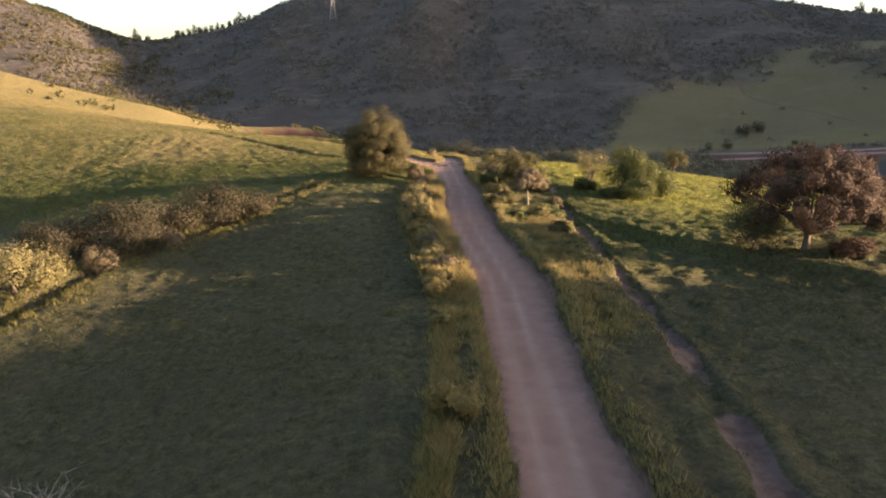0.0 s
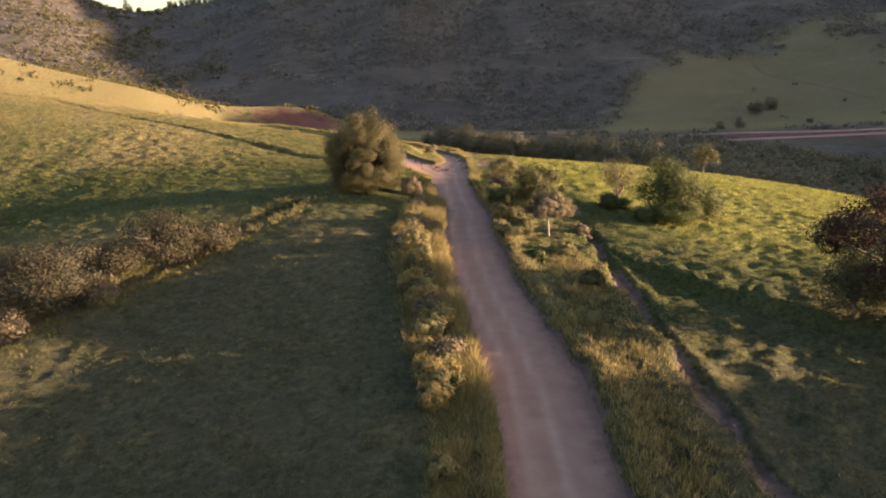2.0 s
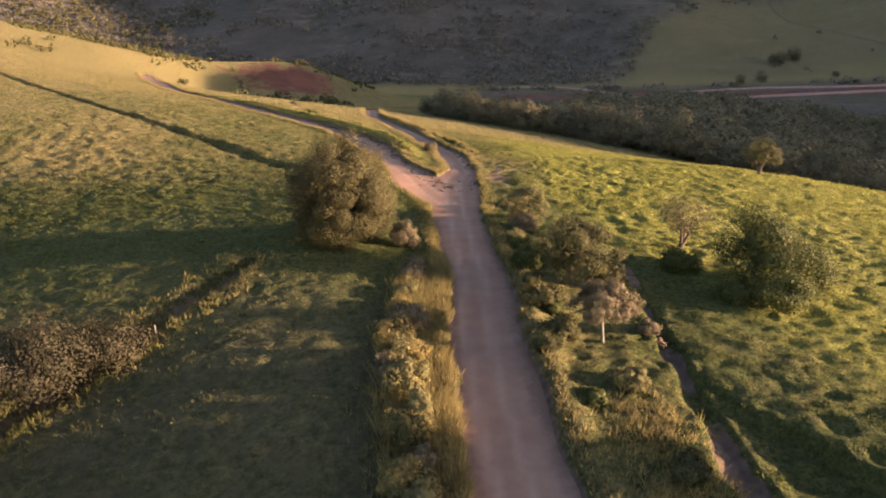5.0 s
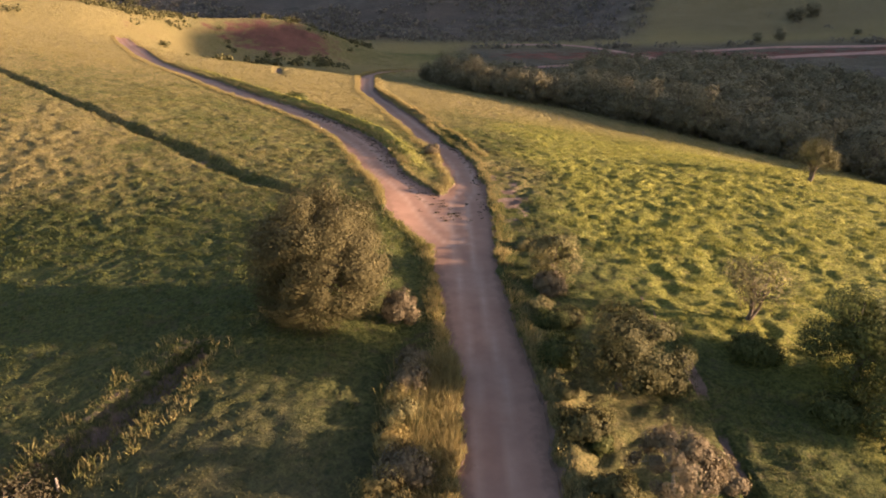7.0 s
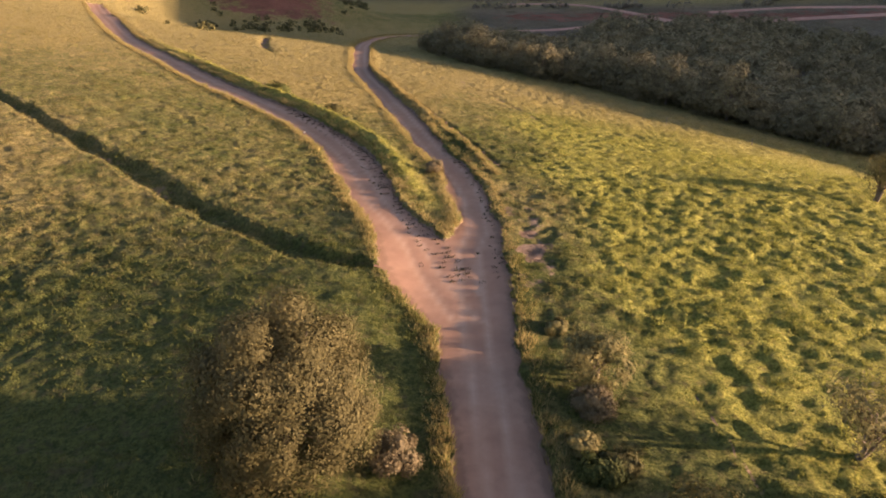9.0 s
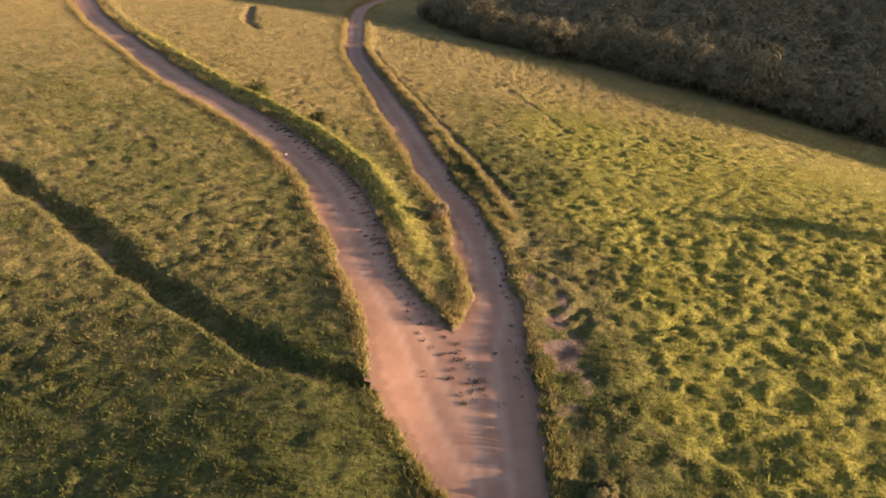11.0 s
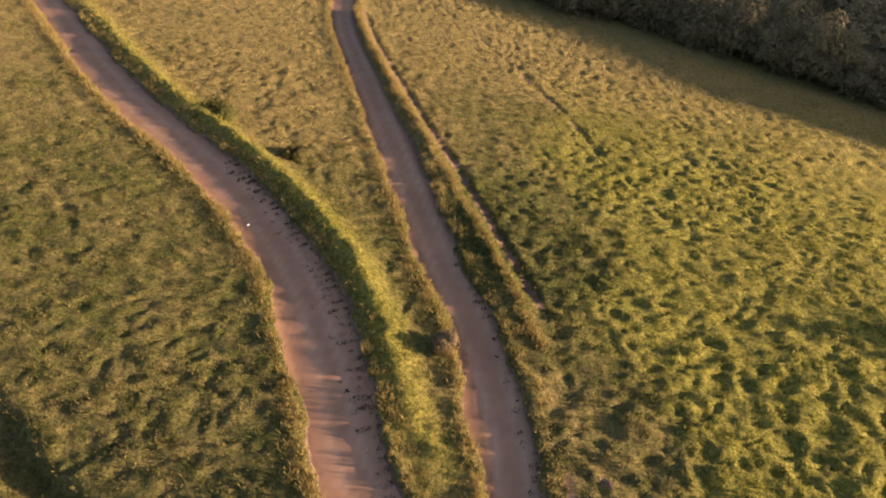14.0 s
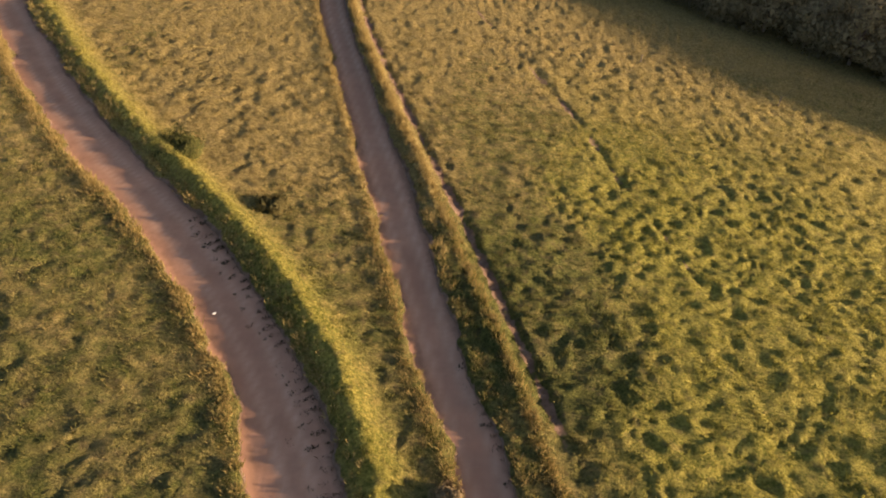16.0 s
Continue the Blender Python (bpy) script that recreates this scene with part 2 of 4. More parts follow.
def land(x, y):
    """Height of the open ground, before roads and ditches."""
    x, y = np.asarray(x, float), np.asarray(y, float)
    left, right = np.minimum(np.maximum(-x, 0), 190), np.minimum(np.maximum(x, 0), 300)
    z = curve(CREST, y)
    z = z + curve(LEFT, y) * (left - 0.35 * np.maximum(left - 45, 0) * (1 - ramp(150, 200, y)))
    z = z - 0.0016 * np.minimum(left, 60) ** 2 * (1 - ramp(95, 140, y))
    z = z + np.minimum(0.0016 * np.minimum(left, 60) ** 2 - np.minimum(0.095 * np.maximum(left - 3, 0), 1.9), 0) * (1 - ramp(68, 92, y)) * ramp(-40, 20, y)
    z = z - np.minimum(0.06 * np.maximum(left - 3, 0), 1.4) * (1 - ramp(44, 61, y))
    z = z + (1.0 * ramp(2, 9, left) - 0.45 * ramp(10, 24, left)) * (1 - ramp(60, 105, left)) * ramp(60, 74, y) * (1 - ramp(112, 138, y))
    z = z + 0.0009 * np.maximum(left - 55, 0) ** 2 * ramp(170, 240, y) * (1 - ramp(300, 420, y))
    z = z + 11 * ramp(75, 112, left) * ramp(255, 290, y) * (1 - ramp(320, 400, y))
    right = np.maximum(right - 8 * (1 - ramp(120, 150, y)), 0)
    z = z - curve(RIGHT, y) * (right - 0.5 * np.maximum(right - 70, 0))
    z = z - 0.0015 * np.maximum(np.minimum(x, 130) - 30, 0) ** 2 * ramp(85, 125, y) * (1 - ramp(165, 230, y))
    # the mountain behind the valley: ridge height by bearing, with gullies running down it
    bearing = x / np.maximum(y, 120)
    ridge = curve(RIDGE, bearing)
    climb = ramp(440, 1000, y + 11 * lumps(x, y * 0.2, 130, 3)) * (1 - 0.35 * ramp(1000, 1900, y))
    z = z + (ridge + 23) * climb * (1 + 0.055 * lumps(x, y * 0.35, 95, 5) * (1 - ramp(820, 980, y)))
    # the grassy spur of the next hill, the knoll beyond the field and the high ground out of sight to the west
    z = z + 34 * np.exp(-(((x - 380) / 150) ** 2 + ((y - 600) / 150) ** 2))
    z = z + 9 * np.exp(-(((x + 150) / 75) ** 2 + ((y - 380) / 70) ** 2))
    z = z + 13 * np.exp(-(((x + 68) / 36) ** 2 + ((y - 372) / 23) ** 2))
    west = ramp(0, 1, (x - 0.66 * np.maximum(y, 0) - 130) / 260)
    z = z + west * curve(WEST, y)
    # the added hill, out of view, that throws shade over the near pasture
    z = z + curve(SHADE_HILL, y) * np.exp(-((x - 185) / 55) ** 2)
    return z


# plan of the roads: points of the middle line and the half width there
MAIN_ROAD = [(5.2, -80, 2.5), (5.2, 0, 2.55), (5.3, 25, 2.6), (5.25, 36, 2.45), (5.1, 45, 2.55), (4.95, 53, 2.7), (4.4, 59, 2.65), (3.3, 68, 2.4), (2.5, 78, 2.25), (2.3, 84, 2.15), (2.3, 91, 2.2), (1.6, 97, 2.05), (1.15, 104, 2.15), (0.9, 109, 2.45), (0.8, 113, 2.7), (0.75, 120, 2.8)]
LEFT_ROAD = [(0.0, 112, 2.4), (-2.6, 119, 2.9), (-3.8, 123.3, 2.65), (-5.1, 126.5, 2.15), (-7.4, 132, 2.1), (-9.5, 139.5, 2.15), (-12.8, 148, 2.2), (-17.5, 155.9, 2.05), (-24.7, 164.9, 1.95), (-30.4, 171, 2.0), (-40.3, 183.6, 2.0), (-46, 192.3, 1.95),
             (-58, 210, 1.8), (-80, 250, 2.2), (-92, 272, 2.0)]
RIGHT_ROAD = [(0.5, 116, 2.6), (0.9, 122.3, 2.6), (1.7, 126, 1.65), (1.5, 133, 1.6), (0.2, 142, 1.5), (-2.0, 150, 1.6), (-5.1, 163, 1.6), (-9.0, 180, 1.6), (-12.9, 197, 1.6), (-16.6, 214, 1.6), (-18.4, 230, 1.7), (-20.8, 255, 1.8), (-23.2, 285, 1.9), (-22.8, 312, 2.0),
              (-18, 331, 2.1), (-7, 341, 2.2), (8, 345, 2.2)]
TRACK = [(-105, 205, 0.8), (-72, 173.5, 0.8), (-50.5, 153, 0.9), (-38.4, 142, 1.0), (-31.8, 136.8, 1.1), (-24.9, 130.8, 1.15), (-17.0, 124.2, 1.15), (-11.5, 120, 1.0), (-6.5, 118, 0.7), (-2.5, 117.5, 0.5)]
GULLY = [(13.0, 10, 1.1), (13.4, 25, 1.1), (13.8, 33, 0.95), (14.2, 42, 1.0), (14.4, 52, 0.8), (14.0, 62, 0.7), (13.7, 72, 0.75), (13.8, 84, 0.5), (14.0, 96, 0.4), (13.2, 104, 0.3)]
DITCH = [(-44, 38, 1.3), (-34, 54, 1.3), (-30.5, 66, 1.2), (-26, 73, 1.2), (-23, 77.5, 1.35), (-20, 84, 1.4), (-17.3, 90, 1.2), (-15.8, 93.5, 0.7)]
VERGE = [(4.4, 140.5, 0.5), (3.8, 143, 0.5), (2.2, 150, 0.5), (0.1, 158, 0.5), (-2.6, 168.5, 0.5), (-6.4, 182, 0.5), (-12.0, 203.5, 0.5), (-15.8, 222, 0.5)]

FURROW = [(-46, 122.3, 0.3), (-34, 120.6, 0.3), (-23, 119.6, 0.3), (-12, 119.0, 0.25)]
CATTLE_PATH = [(-2, 232, 0.3), (2, 221, 0.3), (8, 203, 0.3), (12.7, 186, 0.3), (14.5, 176, 0.3), (16.2, 169, 0.3), (18, 160, 0.25)]
SCARP = [(-37, 229, 0.6), (-41, 238, 1.1), (-45, 258, 0.9), (-47, 266, 0.5)]


def smooth(line, step=0.8):
    """The plan line drawn out as a smooth curve, in even small steps: rows of x, y, half width."""
    p = np.array(line, float)
    along = np.concatenate([[0], np.cumsum(np.hypot(*np.diff(p[:, :2], axis=0).T))])
    s = np.arange(0, along[-1], step)
    return np.column_stack([curve(np.column_stack([along, p[:, k]]), s) for k in range(3)])


def near_line(rows, x, y, level=False):
    """Signed distance (left of the way: minus) from the line, and the half width there; far points get a large number. With level also the land's height on the line."""
    d, w, h = np.full(x.shape, 999.0), np.ones(x.shape), np.zeros(x.shape)
    line_h = land(rows[:, 0], rows[:, 1])
    reach = 12
    inside = np.where((x > rows[:, 0].min() - reach) & (x < rows[:, 0].max() + reach) & (y > rows[:, 1].min() - reach) & (y < rows[:, 1].max() + reach))[0]
    step = np.gradient(rows[:, :2], axis=0)
    step /= np.linalg.norm(step, axis=1)[:, None]
    for part_ in np.array_split(inside, max(1, len(inside) // 20000)):
        dx, dy = x[part_, None] - rows[None, :, 0], y[part_, None] - rows[None, :, 1]
        k = np.argmin(dx * dx + dy * dy, axis=1)
        i = np.arange(len(part_))
        side = dx[i, k] * step[k, 1] - dy[i, k] * step[k, 0]
        along = dx[i, k] * step[k, 0] + dy[i, k] * step[k, 1]
        past = np.abs(along) > 1.0
        d[part_] = np.where(past, np.hypot(dx[i, k], dy[i, k]) * np.sign(side), side)
        w[part_] = rows[k, 2]
        h[part_] = line_h[k] + along * np.gradient(line_h)[k] / np.hypot(*np.gradient(rows[:, :2], axis=0)[k].T)
    return (d, w, h) if level else (d, w)


ROADS = [smooth(r) for r in (MAIN_ROAD, LEFT_ROAD, RIGHT_ROAD)]
TRACK_LINE, GULLY_LINE, DITCH_LINE, VERGE_LINE, PATH_LINE, SCARP_LINE, FURROW_LINE = smooth(TRACK), smooth(GULLY), smooth(DITCH), smooth(VERGE), smooth(CATTLE_PATH), smooth(SCARP), smooth(FURROW)


def value_noise(x, y, size, seed):
    """Uneven noise between -1 and 1 with features of that size."""
    u, v = x / size, y / size
    i, j = np.floor(u).astype(np.int64), np.floor(v).astype(np.int64)
    fu, fv = u - i, v - j
    fu, fv = fu * fu * (3 - 2 * fu), fv * fv * (3 - 2 * fv)

    def corner(a, b):
        h = (a * 374761393 + b * 668265263 + seed * 974634777) & 0x7FFFFFFF
        h = ((h ^ (h >> 13)) * 1274126177) & 0x7FFFFFFF
        return ((h ^ (h >> 16)) & 0xFFFF) / 32767.5 - 1

    return (corner(i, j) * (1 - fu) + corner(i + 1, j) * fu) * (1 - fv) + (corner(i, j + 1) * (1 - fu) + corner(i + 1, j + 1) * fu) * fv


def domes(x, y, size, seed):
    """Rounded lumps that meet in creases, 0 to 1, each of its own height."""
    u, v = x / size, y / size
    i, j = np.floor(u).astype(np.int64), np.floor(v).astype(np.int64)

    def pick(a, b, n):
        h = (a * 374761393 + b * 668265263 + (seed + n) * 974634777) & 0x7FFFFFFF
        h = ((h ^ (h >> 13)) * 1274126177) & 0x7FFFFFFF
        return ((h ^ (h >> 16)) & 0xFFFF) / 65535.0

    top = np.zeros(x.shape)
    for da in (-1, 0, 1):
        for db in (-1, 0, 1):
            a, b = i + da, j + db
            du, dv = u - a - 0.1 - 0.8 * pick(a, b, 0), v - b - 0.1 - 0.8 * pick(a, b, 5)
            top = np.maximum(top, (0.4 + 0.6 * pick(a, b, 9)) * (1 - (du * du + dv * dv) / 0.85))
    return top


def tussocks(x, y):
    """Lumpy pasture: uneven grass hummocks of half a metre to two metres, drawn out a little across the slope, finer past the fork."""
    wx, wy = x + 0.45 * value_noise(x, y, 1.3, 9) + 0.5 * value_noise(x, y, 2.6, 8), y + 0.45 * value_noise(x, y, 1.3, 10) + 0.5 * value_noise(x, y, 2.6, 7)
    small = ramp(112, 136, y)
    a = 0.20 * domes(wx * 0.7, wy * 1.15, 1.3, 1) + 0.46 * (1 - np.abs(value_noise(wx * 0.65, wy * 1.1, 1.15, 5))) - 0.36
    b = 0.22 * value_noise(wx * 0.8, wy, 0.75, 6) + 0.34 * (1 - np.abs(value_noise(wx * 0.8, wy, 0.62, 2))) - 0.22
    a = a * (1 - 0.62 * small) + b * (1 + 0.35 * small) + value_noise(x, y, 4.5, 3) * 0.24 * (1 - 0.5 * small) - 0.06
    rough = 0.7 + 0.3 * np.maximum(ramp(72, 98, y), ramp(2, 8, x))
    return (0.50 + 0.12 * ramp(3, 12, x)) * rough * a * (0.85 + 0.4 * value_noise(x, y, 17.0, 4))


def shape(x, y):
    """Height and cover of the ground with its roads, banks, ditches and tussocks."""
    x, y = np.asarray(x, float).ravel(), np.asarray(y, float).ravel()
    z = land(x, y)
    fine = (1 - ramp(230, 330, y)) * (1 - ramp(70, 140, np.abs(x)))
    lump = tussocks(x, y) * fine
    bare = np.zeros_like(x)
    bed = np.zeros_like(x)
    bank = np.zeros_like(x)
    for rows in ROADS:
        d, w, level = near_line(rows, x, y, True)
        flat = (1 - ramp(w, w + 0.7, np.abs(d))) * ramp(118, 135, y)
        z = z + flat * (level - z)
        lip_height = (0.5 * (1 - ramp(92, 106, y)), (0.5 + 0.95 * ramp(134, 150, y)) * ramp(126, 138, y) * (1 - 0.35 * ramp(175, 205, y)), 0.4 * ramp(140, 150, y))[[r is rows for r in ROADS].index(True)]
        far, broad = (2.0, 1.2) if rows is ROADS[1] else (1.2, 0.85)
        lip = np.exp(-((d - w - far) / broad) ** 2) * (0.9 + 0.15 * value_noise(x, y, 14.0, 18)) * (d > 0)
        z = z + lip_height * lip * fine
        d = np.abs(d) + 0.38 * value_noise(x, y, 4.5, 13) + 0.26 * value_noise(x, y, 1.6, 11) + 0.15 * value_noise(x, y, 0.6, 12)
        bed = np.maximum(bed, 1 - ramp(w - 0.15, w + 0.45, d))
        bank = np.maximum(bank, (1 - ramp(w + 0.4, w + 2.2, d)))
        bare = np.maximum(bare, 1 - ramp(w - 0.1, w + 0.4, d))
    d, w = near_line(VERGE_LINE, x, y)
    z = z + 0.6 * (0.8 + 0.5 * value_noise(x, y, 2.0, 20)) * (1 - ramp(0.1, 1.1, np.abs(d) + 0.3 * value_noise(x, y, 1.2, 27))) * ramp(141, 147, y)
    z = z - 0.25 * (1 - ramp(0.0, 0.7, np.abs(d - 1.5))) * ramp(141, 147, y)
    bare = np.maximum(bare, 0.7 * (1 - ramp(0.1, 0.6, np.abs(d - 1.5) + 0.3 * value_noise(x, y, 1.5, 28))) * ramp(141, 147, y))
    z = z + lump * (1 - 0.7 * bed) * (1 - 0.6 * bank) + 0.10 * bank * fine - 0.56 * bed
    drop = np.interp(x, [14, 16, 20, 24, 28, 33, 60, 120], [79, 74, 68, 63.5, 58, 52.5, 30, 0]) + 0.8 * value_noise(x, y, 3.0, 16)
    z = z - 0.9 * (1 - ramp(-0.7, 0.6, y - drop)) * ramp(13, 17, x) * (1 - ramp(60, 110, x))
    scruff = np.exp(-(((x - 5.5) / 2.0) ** 2 + ((y - 123) / 10) ** 2))
    bare = np.maximum(bare, 0.95 * np.minimum(scruff, 1) * np.clip(0.55 + 0.9 * value_noise(x, y, 1.4, 34), 0, 1))
    for rows, deep, soil in ((TRACK_LINE, 0.8, 0.45), (GULLY_LINE, 0.6, 1.0), (DITCH_LINE, 0.9, 0.75), (PATH_LINE, 0.15, 0.6), (SCARP_LINE, 0.7, 0.9), (FURROW_LINE, 0.3, 0.2)):
        d, w = near_line(rows, x, y)
        e = np.abs(d) + 0.35 * value_noise(x, y, 2.5, 14)
        cut = 1 - ramp(w * 0.45, w * 1.25, e)
        z = z - deep * cut * (1 - bed) * (1 - 0.85 * ramp(78, 92, y) * (deep == 0.6))
        bare = np.maximum(bare, soil * np.clip(0.72 + 0.75 * value_noise(x, y, 3.4, 17), 0, 1) * (1 - ramp(w * 0.4, w * 1.3, e)))
    d, w = near_line(DITCH_LINE, x, y)
    bare = np.maximum(bare, 0.42 * (1 - ramp(0.2, 0.9, np.abs(d + 1.5) + 0.5 * value_noise(x, y, 2.2, 19))))
    scrub = ramp(425, 480, y + 20 * value_noise(x, y, 60, 21))
    meadow = ramp(0.21, 0.26, x / np.maximum(y, 1) + 0.03 * value_noise(x, y, 70, 23)) * (1 - ramp(-15, 25, (y - 553) - 0.48 * (x - 118) + 22 * value_noise(x, y, 50, 24) + 9 * value_noise(x, y, 14, 29)))
    meadow = meadow * (1 - 0.7 * np.exp(-(((x - 345) / 40) ** 2 + ((y - 590) / 45) ** 2)))
    scrub = scrub * (1 - 0.6 * meadow)
    scrub = np.maximum(scrub, 0.8 * ramp(352, 372, y + 12 * value_noise(x, y, 25, 22)) * ramp(-2, 18, x) * (1 - ramp(420, 450, y)))
    scrub = np.maximum(scrub, ramp(250, 300, y) * ramp(20, 40, x) * (1 - ramp(360, 420, y)))
    red = 0.75 * np.exp(-(((x + 66) / 32) ** 2 + ((y - 354) / 20) ** 2)) + 0.4 * np.exp(-(((x + 95) / 16) ** 2 + ((y - 292) / 7) ** 2))
    red = red + 0.62 * np.exp(-((y - 402) / 17) ** 2) * ramp(0, 40, x)
    # besides dryness: sun's gold past y 150, shade on the left below y 128
    dry = 0.6 * ramp(150, 215, y) * (1 - ramp(300, 420, y)) + 0.95 * ramp(400, 440, y) - 0.25 * ramp(8, 18, x) * ramp(80, 90, y) * (1 - ramp(120, 150, y)) + 0.5 * ramp(-0.2, 0.6, value_noise(x, y, 22, 25)) + 0.25 * (1 - ramp(-6, 2, x)) * ramp(108, 120, y) - 0.6 * (1 - ramp(104, 128, y)) * (1 - ramp(-5, 1, x))
    dry = dry + 0.3 * ramp(14, 36, x) * ramp(118, 150, y) * (1 - ramp(260, 330, y))
    # where the grass colour takes on sunlight; the fork bank is simply greener
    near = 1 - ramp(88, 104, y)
    lit_lush = ramp(6, 14, x - 13 * near + 4 * value_noise(x, y, 9, 26)) * ramp(66, 84, y) * (1 - ramp(160, 215, y))
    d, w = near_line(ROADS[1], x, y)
    lit_lush = np.maximum(lit_lush, np.exp(-((d - w - 1.9) / 1.5) ** 2) * ramp(126, 134, y) * (1 - ramp(190, 230, y)))
    # where the grass colour takes on the near pasture's shade
    shade_dull = (1 - ramp(74, 100, y + 6 * value_noise(x, y, 12, 35))) * (1 - ramp(2, 9, x) * ramp(50, 72, y))
    return z, bare, red, scrub, dry, bed, lit_lush, shade_dull


def spaced(places, steps):
    """Places from the first to the last, the step between them following the steps named at those places."""
    out = [places[0]]
    while out[-1] < places[-1]:
        out.append(out[-1] + float(np.interp(out[-1], places, steps)))
    return np.array(out)


def mesh_of(name, verts, faces, material, attributes=None, flat=True):
    """A mesh from arrays: verts (n, 3), faces (m, k)."""
    me = bpy.data.meshes.new(name)
    verts, faces = np.asarray(verts, np.float32), np.asarray(faces, np.int32)
    m, k = faces.shape
    me.vertices.add(len(verts)), me.loops.add(m * k), me.polygons.add(m)
    me.vertices.foreach_set("co", verts.ravel())
    me.loops.foreach_set("vertex_index", faces.ravel())
    me.polygons.foreach_set("loop_start", np.arange(0, m * k, k, dtype=np.int32))
    if not flat:
        me.polygons.foreach_set("use_smooth", np.ones(m, bool))
    for key, values in (attributes or {}).items():
        a = me.attributes.new(key, "FLOAT", "POINT")
        a.data.foreach_set("value", np.asarray(values, np.float32).ravel())
    me.update(calc_edges=True)
    me.validate()
    me.materials.append(material)
    return me


def grid_faces(nx, ny):
    i = np.arange(nx * ny).reshape(ny, nx)
    return np.column_stack([i[:-1, :-1].ravel(), i[:-1, 1:].ravel(), i[1:, 1:].ravel(), i[1:, :-1].ravel()])


# ---------------------------------------------------------------- ground: one sheet out to the horizon
xs = spaced([-3200, -420, -120, -80, -33, 33, 72, 130, 420, 3200], [170, 18, 2.4, 0.75, 0.26, 0.26, 0.9, 3.0, 18, 170])
ys = spaced([-900, -60, 18, 62, 165, 215, 330, 500, 1000, 1500, 4200], [60, 6.0, 0.8, 0.26, 0.26, 0.8, 2.6, 7, 11, 50, 170])
gx, gy = np.meshgrid(xs, ys)
gz, g_soil, g_red, g_scrub, g_dry, g_bed, g_lit_lush, g_shade_dull = shape(gx, gy)
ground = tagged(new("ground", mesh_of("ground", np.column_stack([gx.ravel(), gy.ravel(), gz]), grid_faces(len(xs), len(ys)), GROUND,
                                      {"soil": g_soil, "red": g_red, "scrub": g_scrub, "dry": g_dry, "lit_lush": g_lit_lush, "shade_dull": g_shade_dull}, flat=False)),
                "rolling green and straw pasture below scrubby hills", "ground", kind="structure")


def height(x, y):
    return float(shape([x], [y])[0][0])


# ---------------------------------------------------------------- the dirt road and its fork, one surface
def road_base(px, py):
    base = land(px, py)
    for rows in ROADS:
        d, w, level = near_line(rows, px, py, True)
        base = base + (1 - ramp(w, w + 0.7, np.abs(d))) * ramp(118, 135, py) * (level - base)
    return base


def dirt_road():
    verts, faces, worn, edge = [], [], [], []
    x0, x1, y0, y1, s = -100.0, 12.0, -85.0, 350.0, 0.4
    cols, rows_ = int((x1 - x0) / s), int((y1 - y0) / s)
    cx, cy = np.meshgrid(x0 + s * np.arange(cols), y0 + s * np.arange(rows_))
    px, py = cx.ravel(), cy.ravel()
    inside, rut, rim = np.zeros(px.shape, bool), np.zeros(px.shape), np.full(px.shape, 9.0)
    for k, rows in enumerate(ROADS):
        d, w = near_line(rows, px, py)
        if k == 0:
            shoulder = 0.75 * ramp(0.25 * w, 1.0 * w, d) * (1 - ramp(85, 105, py)) * (np.abs(d) < 9)
            lane = -0.6 * (1 - ramp(84, 104, py))
        else:
            lane = 0.0
        inside |= np.abs(d) < w + 1.05
        gauge = 0.78 + 0.10 * value_noise(px, py, 9, 31)
        rut = np.maximum(rut, np.exp(-((np.abs(d - lane) - gauge) / 0.24) ** 2) * (np.abs(d) < w))
        rim = np.minimum(rim, np.abs(d) - w)
    z = road_base(px, py) - 0.30 - 0.03 * rut + 0.02 * value_noise(px, py, 3.0, 33)
    keep = inside.reshape(cy.shape)
    cell = keep[:-1, :-1] & keep[:-1, 1:] & keep[1:, 1:] & keep[1:, :-1]
    f = grid_faces(cols, rows_)[cell.ravel()]
    used, back_ = np.unique(f, return_inverse=True)
    me = mesh_of("dirt_road", np.column_stack([px, py, z])[used], back_.reshape(f.shape), ROAD, {"worn": rut[used] * (0.75 + 0.25 * value_noise(px, py, 9, 36)[used]), "edge": np.maximum(ramp(-0.9, 0.2, rim), shoulder)[used]}, flat=False)
    return tagged(new("road", me), "rutted pinkish dirt road that forks on the hilltop", "dirt road", kind="structure")


dirt_road()


# ---------------------------------------------------------------- builders for plants
def part(name, me, parent, label=""):
    ob = new(name, me)
    ob.parent = parent
    if label:
        ob["label"] = label
    return ob


def thing(name, x, y, turn=0.0, sink=0.0):
    ob = new(name)
    ob.empty_display_size = 0.3
    ob.matrix_basis = pose(x, y, height(x, y) - sink, 0, 0, turn)
    return ob


def tube(path, radii, sides=7):
    path, n = np.array(path, float), len(path)
    verts, faces = [], []
    for i in range(n):
        t = path[min(i + 1, n - 1)] - path[max(i - 1, 0)]
        t /= np.linalg.norm(t)
        a = np.cross(t, (0.31, 0.77, 0.2) if abs(t[2]) > 0.8 else (0, 0, 1.0))
        a /= np.linalg.norm(a)
        b = np.cross(t, a)
        for k in range(sides):
            w = 2 * math.pi * k / sides
            verts.append(path[i] + radii[i] * (a * math.cos(w) + b * math.sin(w)))
    for i in range(n - 1):
        for k in range(sides):
            faces.append((i * sides + k, i * sides + (k + 1) % sides, (i + 1) * sides + (k + 1) % sides, (i + 1) * sides + k))
    return np.array(verts), np.array(faces)


def joined(pieces):
    verts, faces, n = [], [], 0
    for v, f in pieces:
        verts.append(v), faces.append(f + n)
        n += len(v)
    return np.concatenate(verts), np.concatenate(faces)


